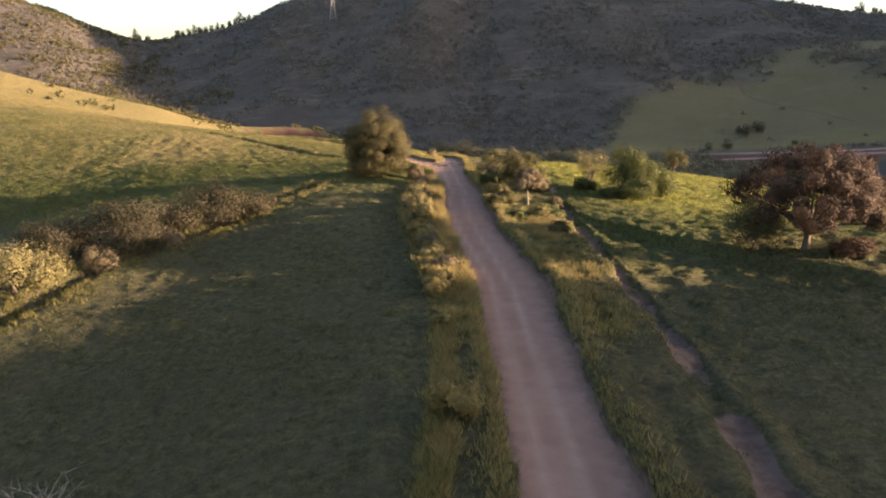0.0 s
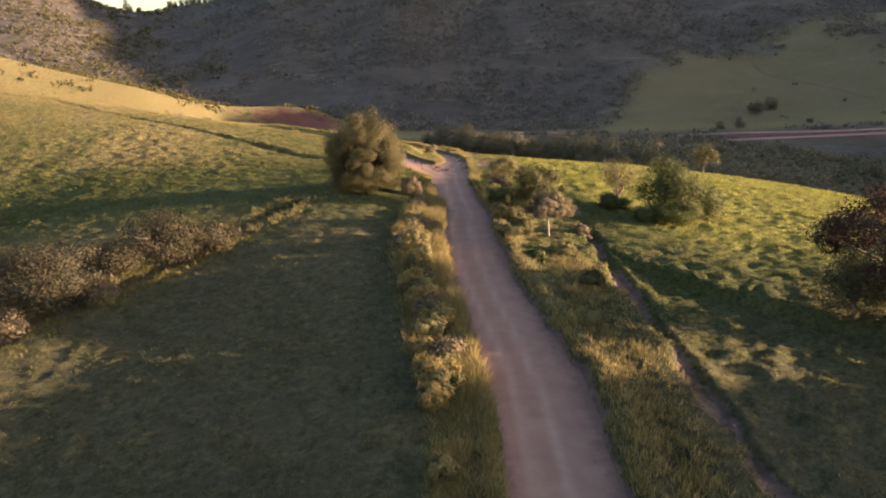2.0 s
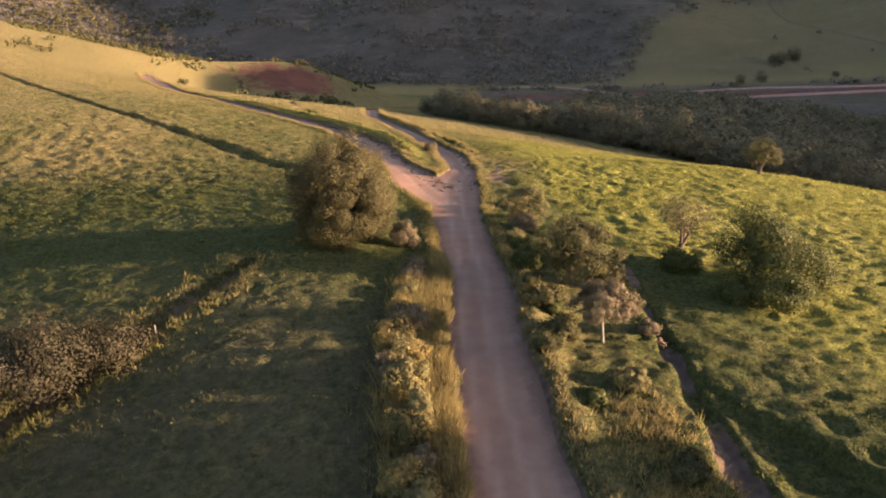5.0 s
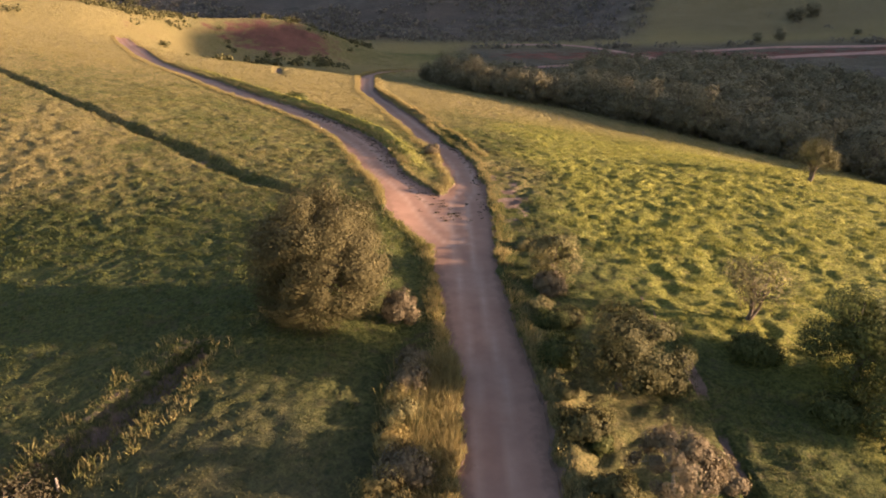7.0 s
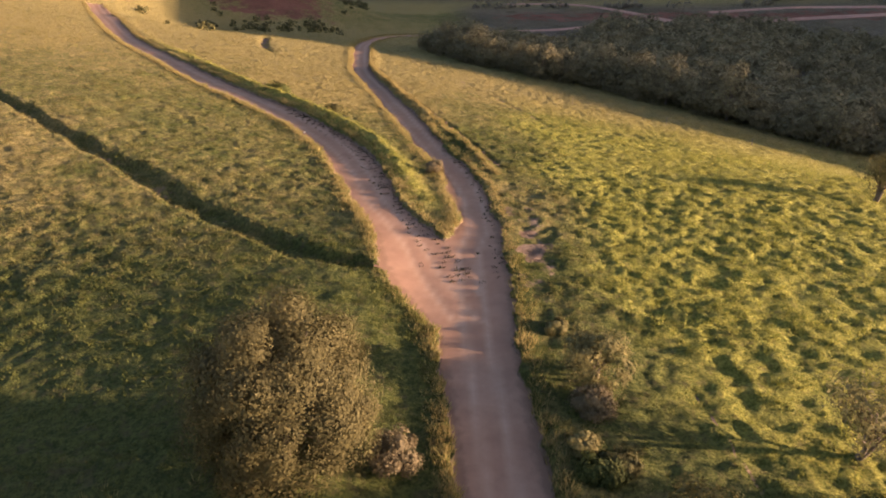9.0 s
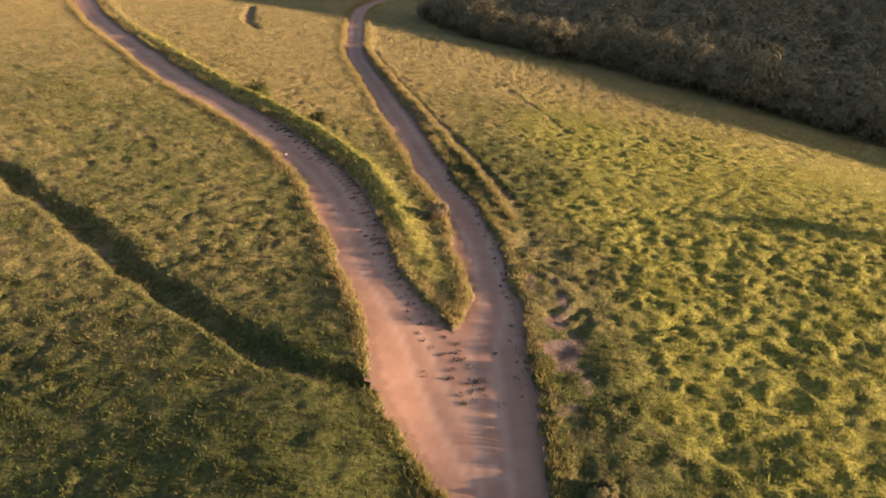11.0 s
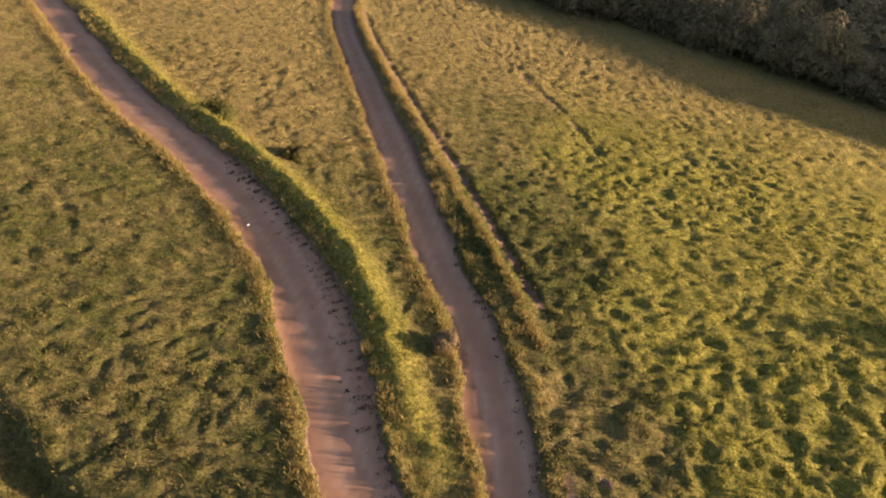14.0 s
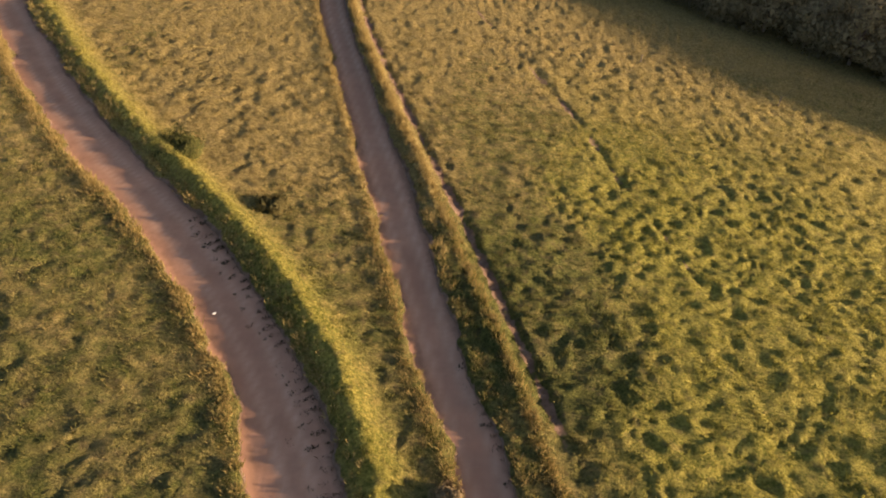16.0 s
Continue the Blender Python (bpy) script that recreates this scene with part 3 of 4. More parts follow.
def leaves(rs, centres, radii, per, size, flatten=0.8, heart=None):
    """Clumps of small leaf sprays: each spray a lozenge bent off the clump's shell."""
    n = len(centres) * per
    c, r = np.repeat(centres, per, axis=0), np.repeat(radii, per)
    out = rs.normal(size=(n, 3))
    out /= np.linalg.norm(out, axis=1)[:, None]
    p = c + out * (r * rs.uniform(0.45, 1.05, n) ** 0.6)[:, None] * (1, 1, flatten)
    nrm = out * 0.85 + rs.normal(size=(n, 3)) * 0.33 + (0, 0, 0.15)
    if heart is not None:
        away = p - heart
        nrm = out * 0.5 + away / np.linalg.norm(away, axis=1)[:, None] * 0.62 + rs.normal(size=(n, 3)) * 0.2
    nrm /= np.linalg.norm(nrm, axis=1)[:, None]
    a = np.cross(nrm, rs.normal(size=(n, 3)))
    a /= np.linalg.norm(a, axis=1)[:, None]
    b = np.cross(nrm, a)
    s = size * rs.uniform(0.6, 1.4, n)[:, None]
    bend = nrm * s * 0.25
    v = np.stack([p - a * s - bend, p + a * s * 0.7 + b * s * 0.62, p + a * s * 0.7 - b * s * 0.62], axis=1).reshape(-1, 3)
    return v, np.arange(n * 3).reshape(n, 3)


def plant(name, label, category, x, y, wide, tall, seed, leaf, bark=BARK, clumps=40, per=60, size=0.16, crown_from=0.15, flat_top=0.0, stems=1, gaps=0.0, group="", turn=0.0, trunk=None, fork_at=0.25, dome=False, even=False):
    """A tree or bush: tapered trunk and limbs that end in uneven leaf clumps."""
    rs = np.random.RandomState(seed)
    ob = tagged(thing(name, x, y, turn, 0.1), label, category, group)
    r = wide / 2
    low = tall * crown_from
    mid, half = (tall + low) / 2, (tall - low) / 2
    d = rs.normal(size=(clumps, 3))
    d /= np.linalg.norm(d, axis=1)[:, None]
    shell = rs.uniform(0.35, 0.86, clumps) ** (0.6 if gaps == 0 else 0.35)
    lobes = rs.normal(size=(int(4 + wide * 0.5), 3))
    lobes /= np.linalg.norm(lobes, axis=1)[:, None]
    lobes[:, 2] = np.abs(lobes[:, 2]) * 1.2 - 0.5
    own = lobes[rs.randint(0, len(lobes), clumps)] * rs.uniform(0.85, 1.15, (clumps, 1))
    d = own * 0.30 + d * 0.78 if even else own * 0.56 + d * 0.52
    lop = 1 + 0.22 * np.sin(np.arctan2(d[:, 1], d[:, 0]) * 2 + rs.uniform(0, 6)) * rs.uniform(0.5, 1, clumps) * (0.3 if even else 1)
    centres = d * (0.55 + 0.5 * shell)[:, None] * np.column_stack([r * lop, r * lop, half * np.ones(clumps)]) * 0.92
    centres[:, 2] = np.where(centres[:, 2] > 0, centres[:, 2] * (1 - 0.35 * flat_top), centres[:, 2] * (1 - 0.3 * flat_top)) + mid + flat_top * half * 0.35
    if dome:
        # an open umbrella: clumps on the upper shell, the outermost hanging low
        turn_, up = rs.uniform(0, 2 * math.pi, clumps), np.arcsin(rs.uniform(0.04, 1.0, clumps))
        thick = rs.uniform(0.72, 1.0, clumps)
        wob = 1 + 0.16 * np.sin(3 * turn_ + 1.0) + 0.10 * np.sin(5 * turn_)
        centres = np.column_stack([np.cos(turn_) * np.cos(up) * r * wob * thick, np.sin(turn_) * np.cos(up) * r * wob * thick, low + (tall * 0.92 - low) * (0.12 + 0.88 * np.sin(up) * thick * (0.85 + 0.15 * wob))]) * 0.9
    elif crown_from < 0.1:
        skirt = rs.uniform(0, 1, clumps) < 0.42
        around = rs.uniform(0, 2 * math.pi, clumps)
        up = rs.uniform(0.05, 0.52, clumps)
        reach = r * (0.62 + 0.4 * up) * rs.uniform(0.85, 1.05, clumps)
        ring = np.column_stack([np.cos(around) * reach, np.sin(around) * reach, tall * up])
        centres = np.where(skirt[:, None], ring, centres)
    radii = rs.uniform(0.14, 0.27, clumps) * wide * (0.8 if gaps else 1.0) * (60 / (clumps + 20)) ** 0.4
    radii = radii * (0.52 if dome else 1.0)
    pieces = []
    base_r = trunk or max(0.03, 0.028 * tall)
    for k in range(stems):
        lean = rs.uniform(-0.25, 0.25, 2) * (0.4 if stems == 1 else 1.6)
        fork = np.array([lean[0] * low, lean[1] * low, max(low * 1.05, tall * 0.25) if fork_at == 0.25 else tall * fork_at])
        pieces.append(tube([(rs.uniform(-0.1, 0.1) * stems, rs.uniform(-0.1, 0.1) * stems, -0.2), fork * (0.5, 0.4, 0.5), fork], [base_r * 1.25, base_r, base_r * 0.8]))
        order = rs.permutation(clumps)[: max(5, min(30 if fork_at < 0.25 else 18, clumps // 2)) // stems + 2]
        for i in order:
            end = centres[i]
            knee = fork + (end - fork) * 0.5 + (0, 0, 0.10 * tall * (0.5 - flat_top)) + rs.normal(size=3) * 0.03 * wide
            pieces.append(tube([fork * 0.97, knee, end], [base_r * 0.55, base_r * 0.3, base_r * 0.1], 5))
    tv, tf = joined(pieces)
    part("trunk", mesh_of("trunk", tv, tf, bark, flat=False), ob, "branching trunk and bare limbs")
    lv, lf = joined([leaves(rs, centres, radii, per, size, 0.8, np.array([0, 0, mid * 0.8])), leaves(rs, centres, radii * 0.84, max(8, per // 9), size * 2.2, 0.8, np.array([0, 0, mid * 0.8]))])
    lv[:, 2] = np.maximum(lv[:, 2], 0.03)
    part("crown", mesh_of("crown", lv, lf, leaf), ob)
    return ob




# ---------------------------------------------------------------- trees and bushes by the road
plant("tree", "dense rounded olive-green tree beside the dirt road", "tree", -9.0, 97.6, 9.3, 9.4, 1, LEAF_TREE, clumps=150, per=1050, size=0.048, crown_from=0.0, even=True)
plant("tree", "broad rust-brown tree with spreading limbs in pasture", "tree", 31.4, 61.0, 14.6, 11.2, 2, LEAF_RUST, clumps=150, per=380, size=0.075, crown_from=0.22, trunk=0.3, fork_at=0.14, dome=True)
plant("tree", "fresh green leafy tree on the lit slope", "tree", 23.8, 92.0, 7.2, 6.6, 3, LEAF_GREEN, clumps=60, per=520, size=0.065, crown_from=0.02, stems=2)
plant("tree", "thin pale-leaved tree with open twigs", "tree", 20.2, 99.0, 6.2, 4.8, 4, LEAF_PALE, clumps=44, per=70, size=0.07, crown_from=0.25, gaps=1, stems=3)
plant("tree", "small dusty tree with a pale slender trunk", "tree", 9.6, 81.0, 4.6, 5.0, 5, LEAF_DUSTY, PALE_BARK, clumps=60, per=280, size=0.05, crown_from=0.40, trunk=0.09, dome=True)
plant("tree", "dark shrubby tree on the road bank", "tree", 9.2, 90.4, 6.0, 5.6, 6, LEAF_OLIVE, clumps=60, per=420, size=0.058, crown_from=0.10, gaps=1, stems=2)
plant("tree", "lone windblown tree with olive leaves and bare twigs", "tree", 45.4, 142.4, 6.4, 5.6, 7, LEAF_OLIVE, clumps=18, per=420, size=0.06, crown_from=0.12, gaps=1, stems=3, trunk=0.2)
bushes = [
    # the four low bank bushes are added to darken the shaded bank
    ("bush", "dark green bush under the fresh tree", 23.4, 87.4, 5.0, 2.8, LEAF_GREEN), ("bush", "dark green bush under the fresh tree", 27.2, 91.4, 5.0, 3.4, LEAF_GREEN), ("bush", "low dark green bush added for the road bank's shade", 6.0, 92.5, 2.6, 1.5, LEAF_GREEN), ("bush", "low dark green bush added for the road bank's shade", 6.2, 97.3, 2.4, 1.2, LEAF_GREEN), ("bush", "low dark green bush added for the road bank's shade", 6.4, 86.0, 2.6, 1.5, LEAF_OLIVE), ("bush", "low dark green bush added for the road bank's shade", 6.9, 81.5, 2.4, 1.4, LEAF_OLIVE),
    ("bush", "leafy bush beside the gully head", 11.8, 90.5, 2.6, 1.8, LEAF_OLIVE),
    ("bush", "leafy olive bush below the rust-brown tree", 27.2, 61.6, 5.6, 5.2, LEAF_OLIVE), ("bush", "low brown bush below the rust-brown tree", 34.2, 59.0, 3.6, 1.7, LEAF_RUST),
    ("bush", "golden olive bush in the field ditch", -36.4, 58.6, 8.6, 5.0, LEAF_PALE), ("bush", "golden-topped dark bush behind the ditch", -36.6, 66.4, 6.6, 5.2, LEAF_DARK), ("bush", "large dark thorny bush with dry brown tops in the ditch", -31.0, 69.0, 9.0, 6.0, LEAF_DARK),
    ("bush", "dry pinkish shrub on the ditch edge", -31.4, 64.4, 3.2, 3.2, LEAF_DUSTY), ("bush", "wide dark bush in the field ditch", -25.0, 78.0, 7.6, 4.9, LEAF_DARK), ("bush", "wide dark bush in the field ditch", -21.6, 80.4, 5.4, 4.4, LEAF_DARK), ("bush", "dark brown bush in the field ditch", -28.0, 74.0, 5.2, 3.6, LEAF_DARK),
    ("bush", "dry brown bush beside the ditch", -27.2, 70.6, 3.4, 2.6, LEAF_DUSTY), ("bush", "pale feathery bush on the road bank", 7.5, 104.4, 4.4, 3.7, LEAF_PALE), ("bush", "small dusty bush below the big tree", -3.7, 97.6, 2.4, 2.5, LEAF_DUSTY),
    ("bush", "low rusty bush beneath the pale bush", 6.9, 102.0, 2.4, 1.5, LEAF_DUSTY), ("bush", "low green bush under the fresh tree", 18.6, 94.5, 3.4, 1.8, LEAF_GREEN), ("bush", "low green bush under the fresh tree", 20.8, 88.0, 3.2, 1.6, LEAF_GREEN),
    # the shrub at y 31.6 stands in shade; its sunlit look is leaf colour
    ("bush", "tall bush in the roadside grass strip", -2.7, 75.0, 2.9, 3.5, LEAF_PALE), ("bush", "dry shrub in the roadside grass strip", 0.3, 31.6, 2.3, 2.7, LEAF_SUNLIT), ("bush", "dry shrub in the roadside grass strip", -1.7, 66.5, 2.2, 2.2, LEAF_PALE),
    ("bush", "straggly shrub on the fork's grass wedge", -1.9, 140.4, 1.8, 1.7, LEAF_DUSTY), ("bush", "small round bush in dry pasture", -15.6, 165.4, 2.3, 1.2, LEAF_OLIVE), ("bush", "low dark bush on the road bank", -24.4, 172.0, 4.2, 1.0, LEAF_GREEN),
    ("bush", "leafy shrub in the roadside grass strip", -1.3, 62.0, 2.0, 1.9, LEAF_PALE), ("bush", "leafy shrub in the roadside grass strip", -2.2, 70.8, 2.2, 2.2, LEAF_OLIVE), ("bush", "low shrub in the roadside grass strip", -0.2, 54.5, 1.8, 1.3, LEAF_PALE), ("bush", "low shrub in the roadside grass strip", -0.4, 44.0, 1.6, 1.2, LEAF_PALE),
    ("bush", "low shrub in tufty grass beside the gully", 10.2, 76.0, 2.2, 1.2, LEAF_PALE), ("bush", "low shrub in tufty grass beside the gully", 11.0, 68.0, 2.0, 1.0, LEAF_OLIVE), ("bush", "low shrub in tufty grass beside the gully", 9.6, 61.0, 1.7, 0.9, LEAF_PALE),
    ("bush", "dry reddish-brown shrub on the gully bank", 12.9, 82.6, 1.5, 1.0, LEAF_DUSTY), ("bush", "dry reddish-brown shrub on the road bank", -2.6, 92.6, 2.1, 1.5, LEAF_DUSTY),
    ("bush", "low scrubby bush on bare bank", 5.6, 99.0, 2.0, 1.4, LEAF_PALE), ("bush", "low scrubby bush beside the fork", 6.0, 110.0, 1.6, 0.8, LEAF_PALE)]
# more low bushes, put in mainly to stand for the bank's shade
bank_rs = np.random.RandomState(19)
for k in range(6):
    y = 75.0 + k * 4.6 + bank_rs.uniform(-0.9, 0.9)
    x = bank_rs.uniform(5.8, 8.2) - 0.03 * (y - 74)
    bushes.append(("bush", "low dark green bush in rough grass, darkening the shaded road bank", x, y, bank_rs.uniform(1.2, 2.2), bank_rs.uniform(0.6, 1.2), (LEAF_GREEN, LEAF_OLIVE)[k % 2]))
strip_rs = np.random.RandomState(15)
for k in range(24):
    y = 50.0 + k * 1.75 + strip_rs.uniform(-0.6, 0.6)
    x = float(np.interp(y, [50, 53, 60, 68, 75, 82, 92], [0.0, 0.0, -0.9, -1.7, -2.5, -2.7, -2.6])) + strip_rs.uniform(-1.1, 0.7)
    # every other bush gets its sunlit gold from the leaf colour
    bushes.append(("bush", "sun-tipped scrubby bush in the roadside hedge strip", x, y, strip_rs.uniform(1.7, 2.9), strip_rs.uniform(1.4, 2.5) * (0.75 if y > 80 else 1.0), (LEAF_SUNLIT, LEAF_PALE, LEAF_SUNLIT, LEAF_DUSTY)[k % 4]))
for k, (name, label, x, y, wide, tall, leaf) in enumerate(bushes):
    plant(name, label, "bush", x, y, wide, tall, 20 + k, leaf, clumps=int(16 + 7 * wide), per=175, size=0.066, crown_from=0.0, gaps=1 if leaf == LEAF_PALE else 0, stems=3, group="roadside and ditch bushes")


# small reddish earth mounds on the banks
def earth_mound(x, y, wide, tall, seed):
    rs = np.random.RandomState(seed)
    bm = bmesh.new()
    bmesh.ops.create_icosphere(bm, subdivisions=4, radius=1)
    for v in bm.verts:
        n = noise.noise(v.co * 1.4 + Vector((seed, 0, 0))) * 0.7 + noise.noise(v.co * 4 + Vector((0, seed, 0))) * 0.35 + noise.noise(v.co * 11 + Vector((0, 0, seed))) * 0.14
        v.co *= 1 + n
        v.co = Vector((v.co.x * wide / 2, v.co.y * wide / 2 * 0.8, max(v.co.z, -0.3) * tall))
    for f in bm.faces:
        f.smooth = True
    me = bpy.data.meshes.new("earth_mound")
    bm.to_mesh(me), bm.free()
    me.materials.append(MOUND)
    ob = new("earth_mound", me)
    ob.matrix_basis = pose(x, y, height(x, y), 0, 0, rs.uniform(0, 360))
    return tagged(ob, "crumbling reddish earth mound on the grassy bank", "earth mound", "earth mounds")


for k, (x, y, wide, tall) in enumerate([(-2.2, 92.0, 1.5, 0.4), (13.3, 81.4, 1.0, 0.2)]):
    earth_mound(x, y, wide, tall, 60 + k)


# ---------------------------------------------------------------- woodland in the valley
WOOD_EDGE = [(-5, 280), (0, 268), (7, 255), (16, 244), (35, 236), (50, 224), (64, 214), (77, 208), (95, 200), (125, 188)]
wood_line = smooth([(x, y, 1) for x, y in WOOD_EDGE], 1.0)


def wood_back(x):
    return np.interp(x, [-14, 0, 20, 45, 62, 86, 126, 151, 172, 220, 280], [288, 292, 300, 322, 355, 376, 372, 350, 340, 330, 320])


rs = np.random.RandomState(5)
patterns = []
for k in range(4):
    t = plant("forest_tree", "dark green crown of a valley woodland tree", "tree", *wood_line[5 + 22 * k, :2], 7.6 + k * 0.7, 7.2 + 0.8 * k, 80 + k, LEAF_FOREST, clumps=40, per=80, size=0.19, crown_from=0.06, group="woodland edge trees", even=True)
    patterns.append(t)
for i in range(0, len(wood_line) - 2, 4):
    for row in range(2):
        x, y = wood_line[i, :2] + rs.uniform(-1.2, 1.2, 2) + np.array([0.3, 1.0]) * (1.5 + row * 5.0)
        s = rs.uniform(0.75, 1.1) * (0.8 + 0.2 * float(ramp(10, 45, x)))
        copy_thing(patterns[rs.randint(4)], pose(x, y, height(x, y) - 0.3, 0, 0, rs.uniform(0, 360)) @ Matrix.Diagonal((s, s, s * rs.uniform(0.9, 1.15), 1)))


def woodland():
    rs = np.random.RandomState(6)
    x = rs.uniform(-4, 270, 5200)
    front = np.interp(x, wood_line[:, 0], wood_line[:, 1]) + 11
    y = rs.uniform(200, 400, 5200)
    ok = (y > np.where(x > 124, 196 - (x - 124) * 0.2, front)) & (y < wood_back(x)) & (np.abs(x) < 0.72 * y + 10)
    x, y = x[ok][:680], y[ok][:680]
    z = land(x, y)
    n = len(x)
    tall = rs.uniform(5.5, 10.0, n) * (0.85 + 0.25 * value_noise(x, y, 30, 40))
    wide = rs.uniform(6.5, 10.5, n)
    per = 420
    out = rs.normal(size=(n * per, 3))
    out[:, 2] = np.abs(out[:, 2]) * 1.1 - 0.25
    out /= np.linalg.norm(out, axis=1)[:, None]
    own, rise = np.repeat(np.arange(n), per), np.repeat(tall, per)
    knobs = 1 + 0.16 * np.sin(out[:, 0] * 5 + own) + 0.14 * np.sin(out[:, 1] * 6 + 2 * own) + 0.10 * np.sin(out[:, 2] * 9 + own)
    spread = knobs * rs.uniform(0.86, 1.06, n * per)
    c = np.column_stack([np.repeat(x, per), np.repeat(y, per), np.repeat(z, per) + rise * 0.5]) + out * spread[:, None] * np.column_stack([np.repeat(wide, per) * 0.55] * 2 + [rise * 0.52])
    nrm = out + rs.normal(size=(n * per, 3)) * 0.14
    nrm /= np.linalg.norm(nrm, axis=1)[:, None]
    a = np.cross(nrm, rs.normal(size=(n * per, 3)))
    a /= np.linalg.norm(a, axis=1)[:, None]
    b = np.cross(nrm, a)
    size = rs.uniform(0.2, 0.44, n * per)[:, None]
    inner = rs.uniform(0, 1, n * per) < 0.24
    c[inner] -= (out * np.column_stack([np.repeat(wide, per) * 0.55] * 2 + [rise * 0.52]))[inner] * 0.22
    size[inner] *= 2.2
    v = np.stack([c - a * size, c + a * size * 0.7 + b * size * 0.62, c + a * size * 0.7 - b * size * 0.62], axis=1).reshape(-1, 3)
    f = np.arange(len(v)).reshape(-1, 3)
    tagged(new("woodland", mesh_of("woodland", v, f, LEAF_FOREST)), "dense dark green woodland filling the valley floor", "woodland", kind="stuff")


woodland()


def scrub_cover():
    """Bushes all over the hills, thinning out on open patches, and trees along the skyline."""
    rs = np.random.RandomState(7)
    n = 24000
    y = rs.uniform(425, 1010, n)
    x = rs.uniform(-0.72, 0.72, n) * y
    cover = shape(x, y)[3]
    ok = (cover > 0.5) & (value_noise(x, y, 34, 41) + 0.6 * value_noise(x, y, 11, 42) + 0.2 > rs.uniform(-0.4, 0.4, n))
    x, y = x[ok], y[ok]
    sparse_x = rs.uniform(0.24, 0.6, 9) * 560
    sparse_y = rs.uniform(450, 560, 9)
    x, y = np.concatenate([x, sparse_x]), np.concatenate([y, sparse_y])
    z = land(x, y)
    n = len(x)
    size = rs.uniform(1.2, 3.0, n) * (1 + 0.9 * (rs.uniform(0, 1, n) > 0.93))
    v, f = leaves(rs, np.column_stack([x, y, z + size * 0.3]), size, 13, 0.95)
    tagged(new("hill_scrub", mesh_of("hill_scrub", v, f, LEAF_SCRUB)), "dark scrub and bushes covering the shaded mountainside", "scrub", kind="stuff")


scrub_cover()


def lit_thicket():
    """Denser low trees on the shoulder of the mountain that still has the sun."""
    rs = np.random.RandomState(27)
    y = rs.uniform(330, 960, 9000)
    x = rs.uniform(-0.78, -0.27, 9000) * y
    ok = (y > 430 - 0.25 * (x + 200)) & (value_noise(x, y, 30, 45) + 0.5 * value_noise(x, y, 10, 46) > rs.uniform(-0.7, 0.5, 9000) + 1.4 * ramp(-0.44, -0.28, x / y))
    x, y = x[ok][:3200], y[ok][:3200]
    size = rs.uniform(1.3, 3.4, len(x))
    v, f = leaves(rs, np.column_stack([x, y, land(x, y) + size * 0.5]), size, 22, 0.8)
    tagged(new("hill_thicket", mesh_of("hill_thicket", v, f, LEAF_OLIVE)), "low brown-green trees scattered over the sunlit mountain shoulder", "scrub", kind="stuff")


lit_thicket()


def knoll_bushes():
    rs = np.random.RandomState(17)
    x, y = rs.uniform(-150, 20, 3200), rs.uniform(258, 440, 3200)
    ok = value_noise(x, y, 22, 43) + 0.5 * value_noise(x, y, 8, 44) > rs.uniform(-0.3, 1.0, 3200)
    ok &= x < -34
    ok &= (y > 305) | ((x < -50) & (rs.uniform(0, 1, 3200) < 0.22))
    x, y = x[ok], y[ok]
    size = rs.uniform(0.6, 1.9, len(x))
    v, f = leaves(rs, np.column_stack([x, y, land(x, y) + size * 0.45]), size, 26, 0.5)
    tagged(new("knoll_scrub", mesh_of("knoll_scrub", v, f, LEAF_OLIVE)), "dark bushes scattered over the red eroded knoll", "scrub", kind="stuff")


knoll_bushes()


def ridge_place(bearing, y=985.0):
    return bearing * y, y


sky_rs = np.random.RandomState(8)
for k, b in enumerate([-0.345, -0.338, -0.33, -0.322, -0.315, -0.307, -0.3, -0.292, -0.285, -0.276, -0.268, -0.262, -0.256, -0.25, -0.395, -0.40, -0.385, 0.46, 0.545, 0.552, 0.57, 0.578]):
    x, y = ridge_place(b, 960 + sky_rs.uniform(-15, 15))
    s = sky_rs.uniform(0.8, 1.35)
    ob = copy_thing(patterns[k % 4], pose(x, y, float(land(x, y)) - 0.5, 0, 0, sky_rs.uniform(0, 360)) @ Matrix.Diagonal((s * 0.8, s * 0.8, s * 1.2, 1)))
    ob.name = "ridge_tree"
    tagged(ob, "tree in silhouette on the mountain ridge", "tree", "ridge trees")

# two round trees on the shaded meadow beyond the valley, and a few near them
for k, (x, y, s) in enumerate([(197.5, 481, 1.25), (210.5, 489, 1.1), (160, 438, 0.6), (172, 440, 0.7), (215, 446, 0.5)]):
    ob = copy_thing(patterns[k % 4], pose(x, y, float(land(x, y)) - 0.3, 0, 0, 70 * k) @ Matrix.Scale(s, 4))
    ob.name = "hillside_tree"
    tagged(ob, "round dark tree on the shaded hillside meadow", "tree", "hillside trees")


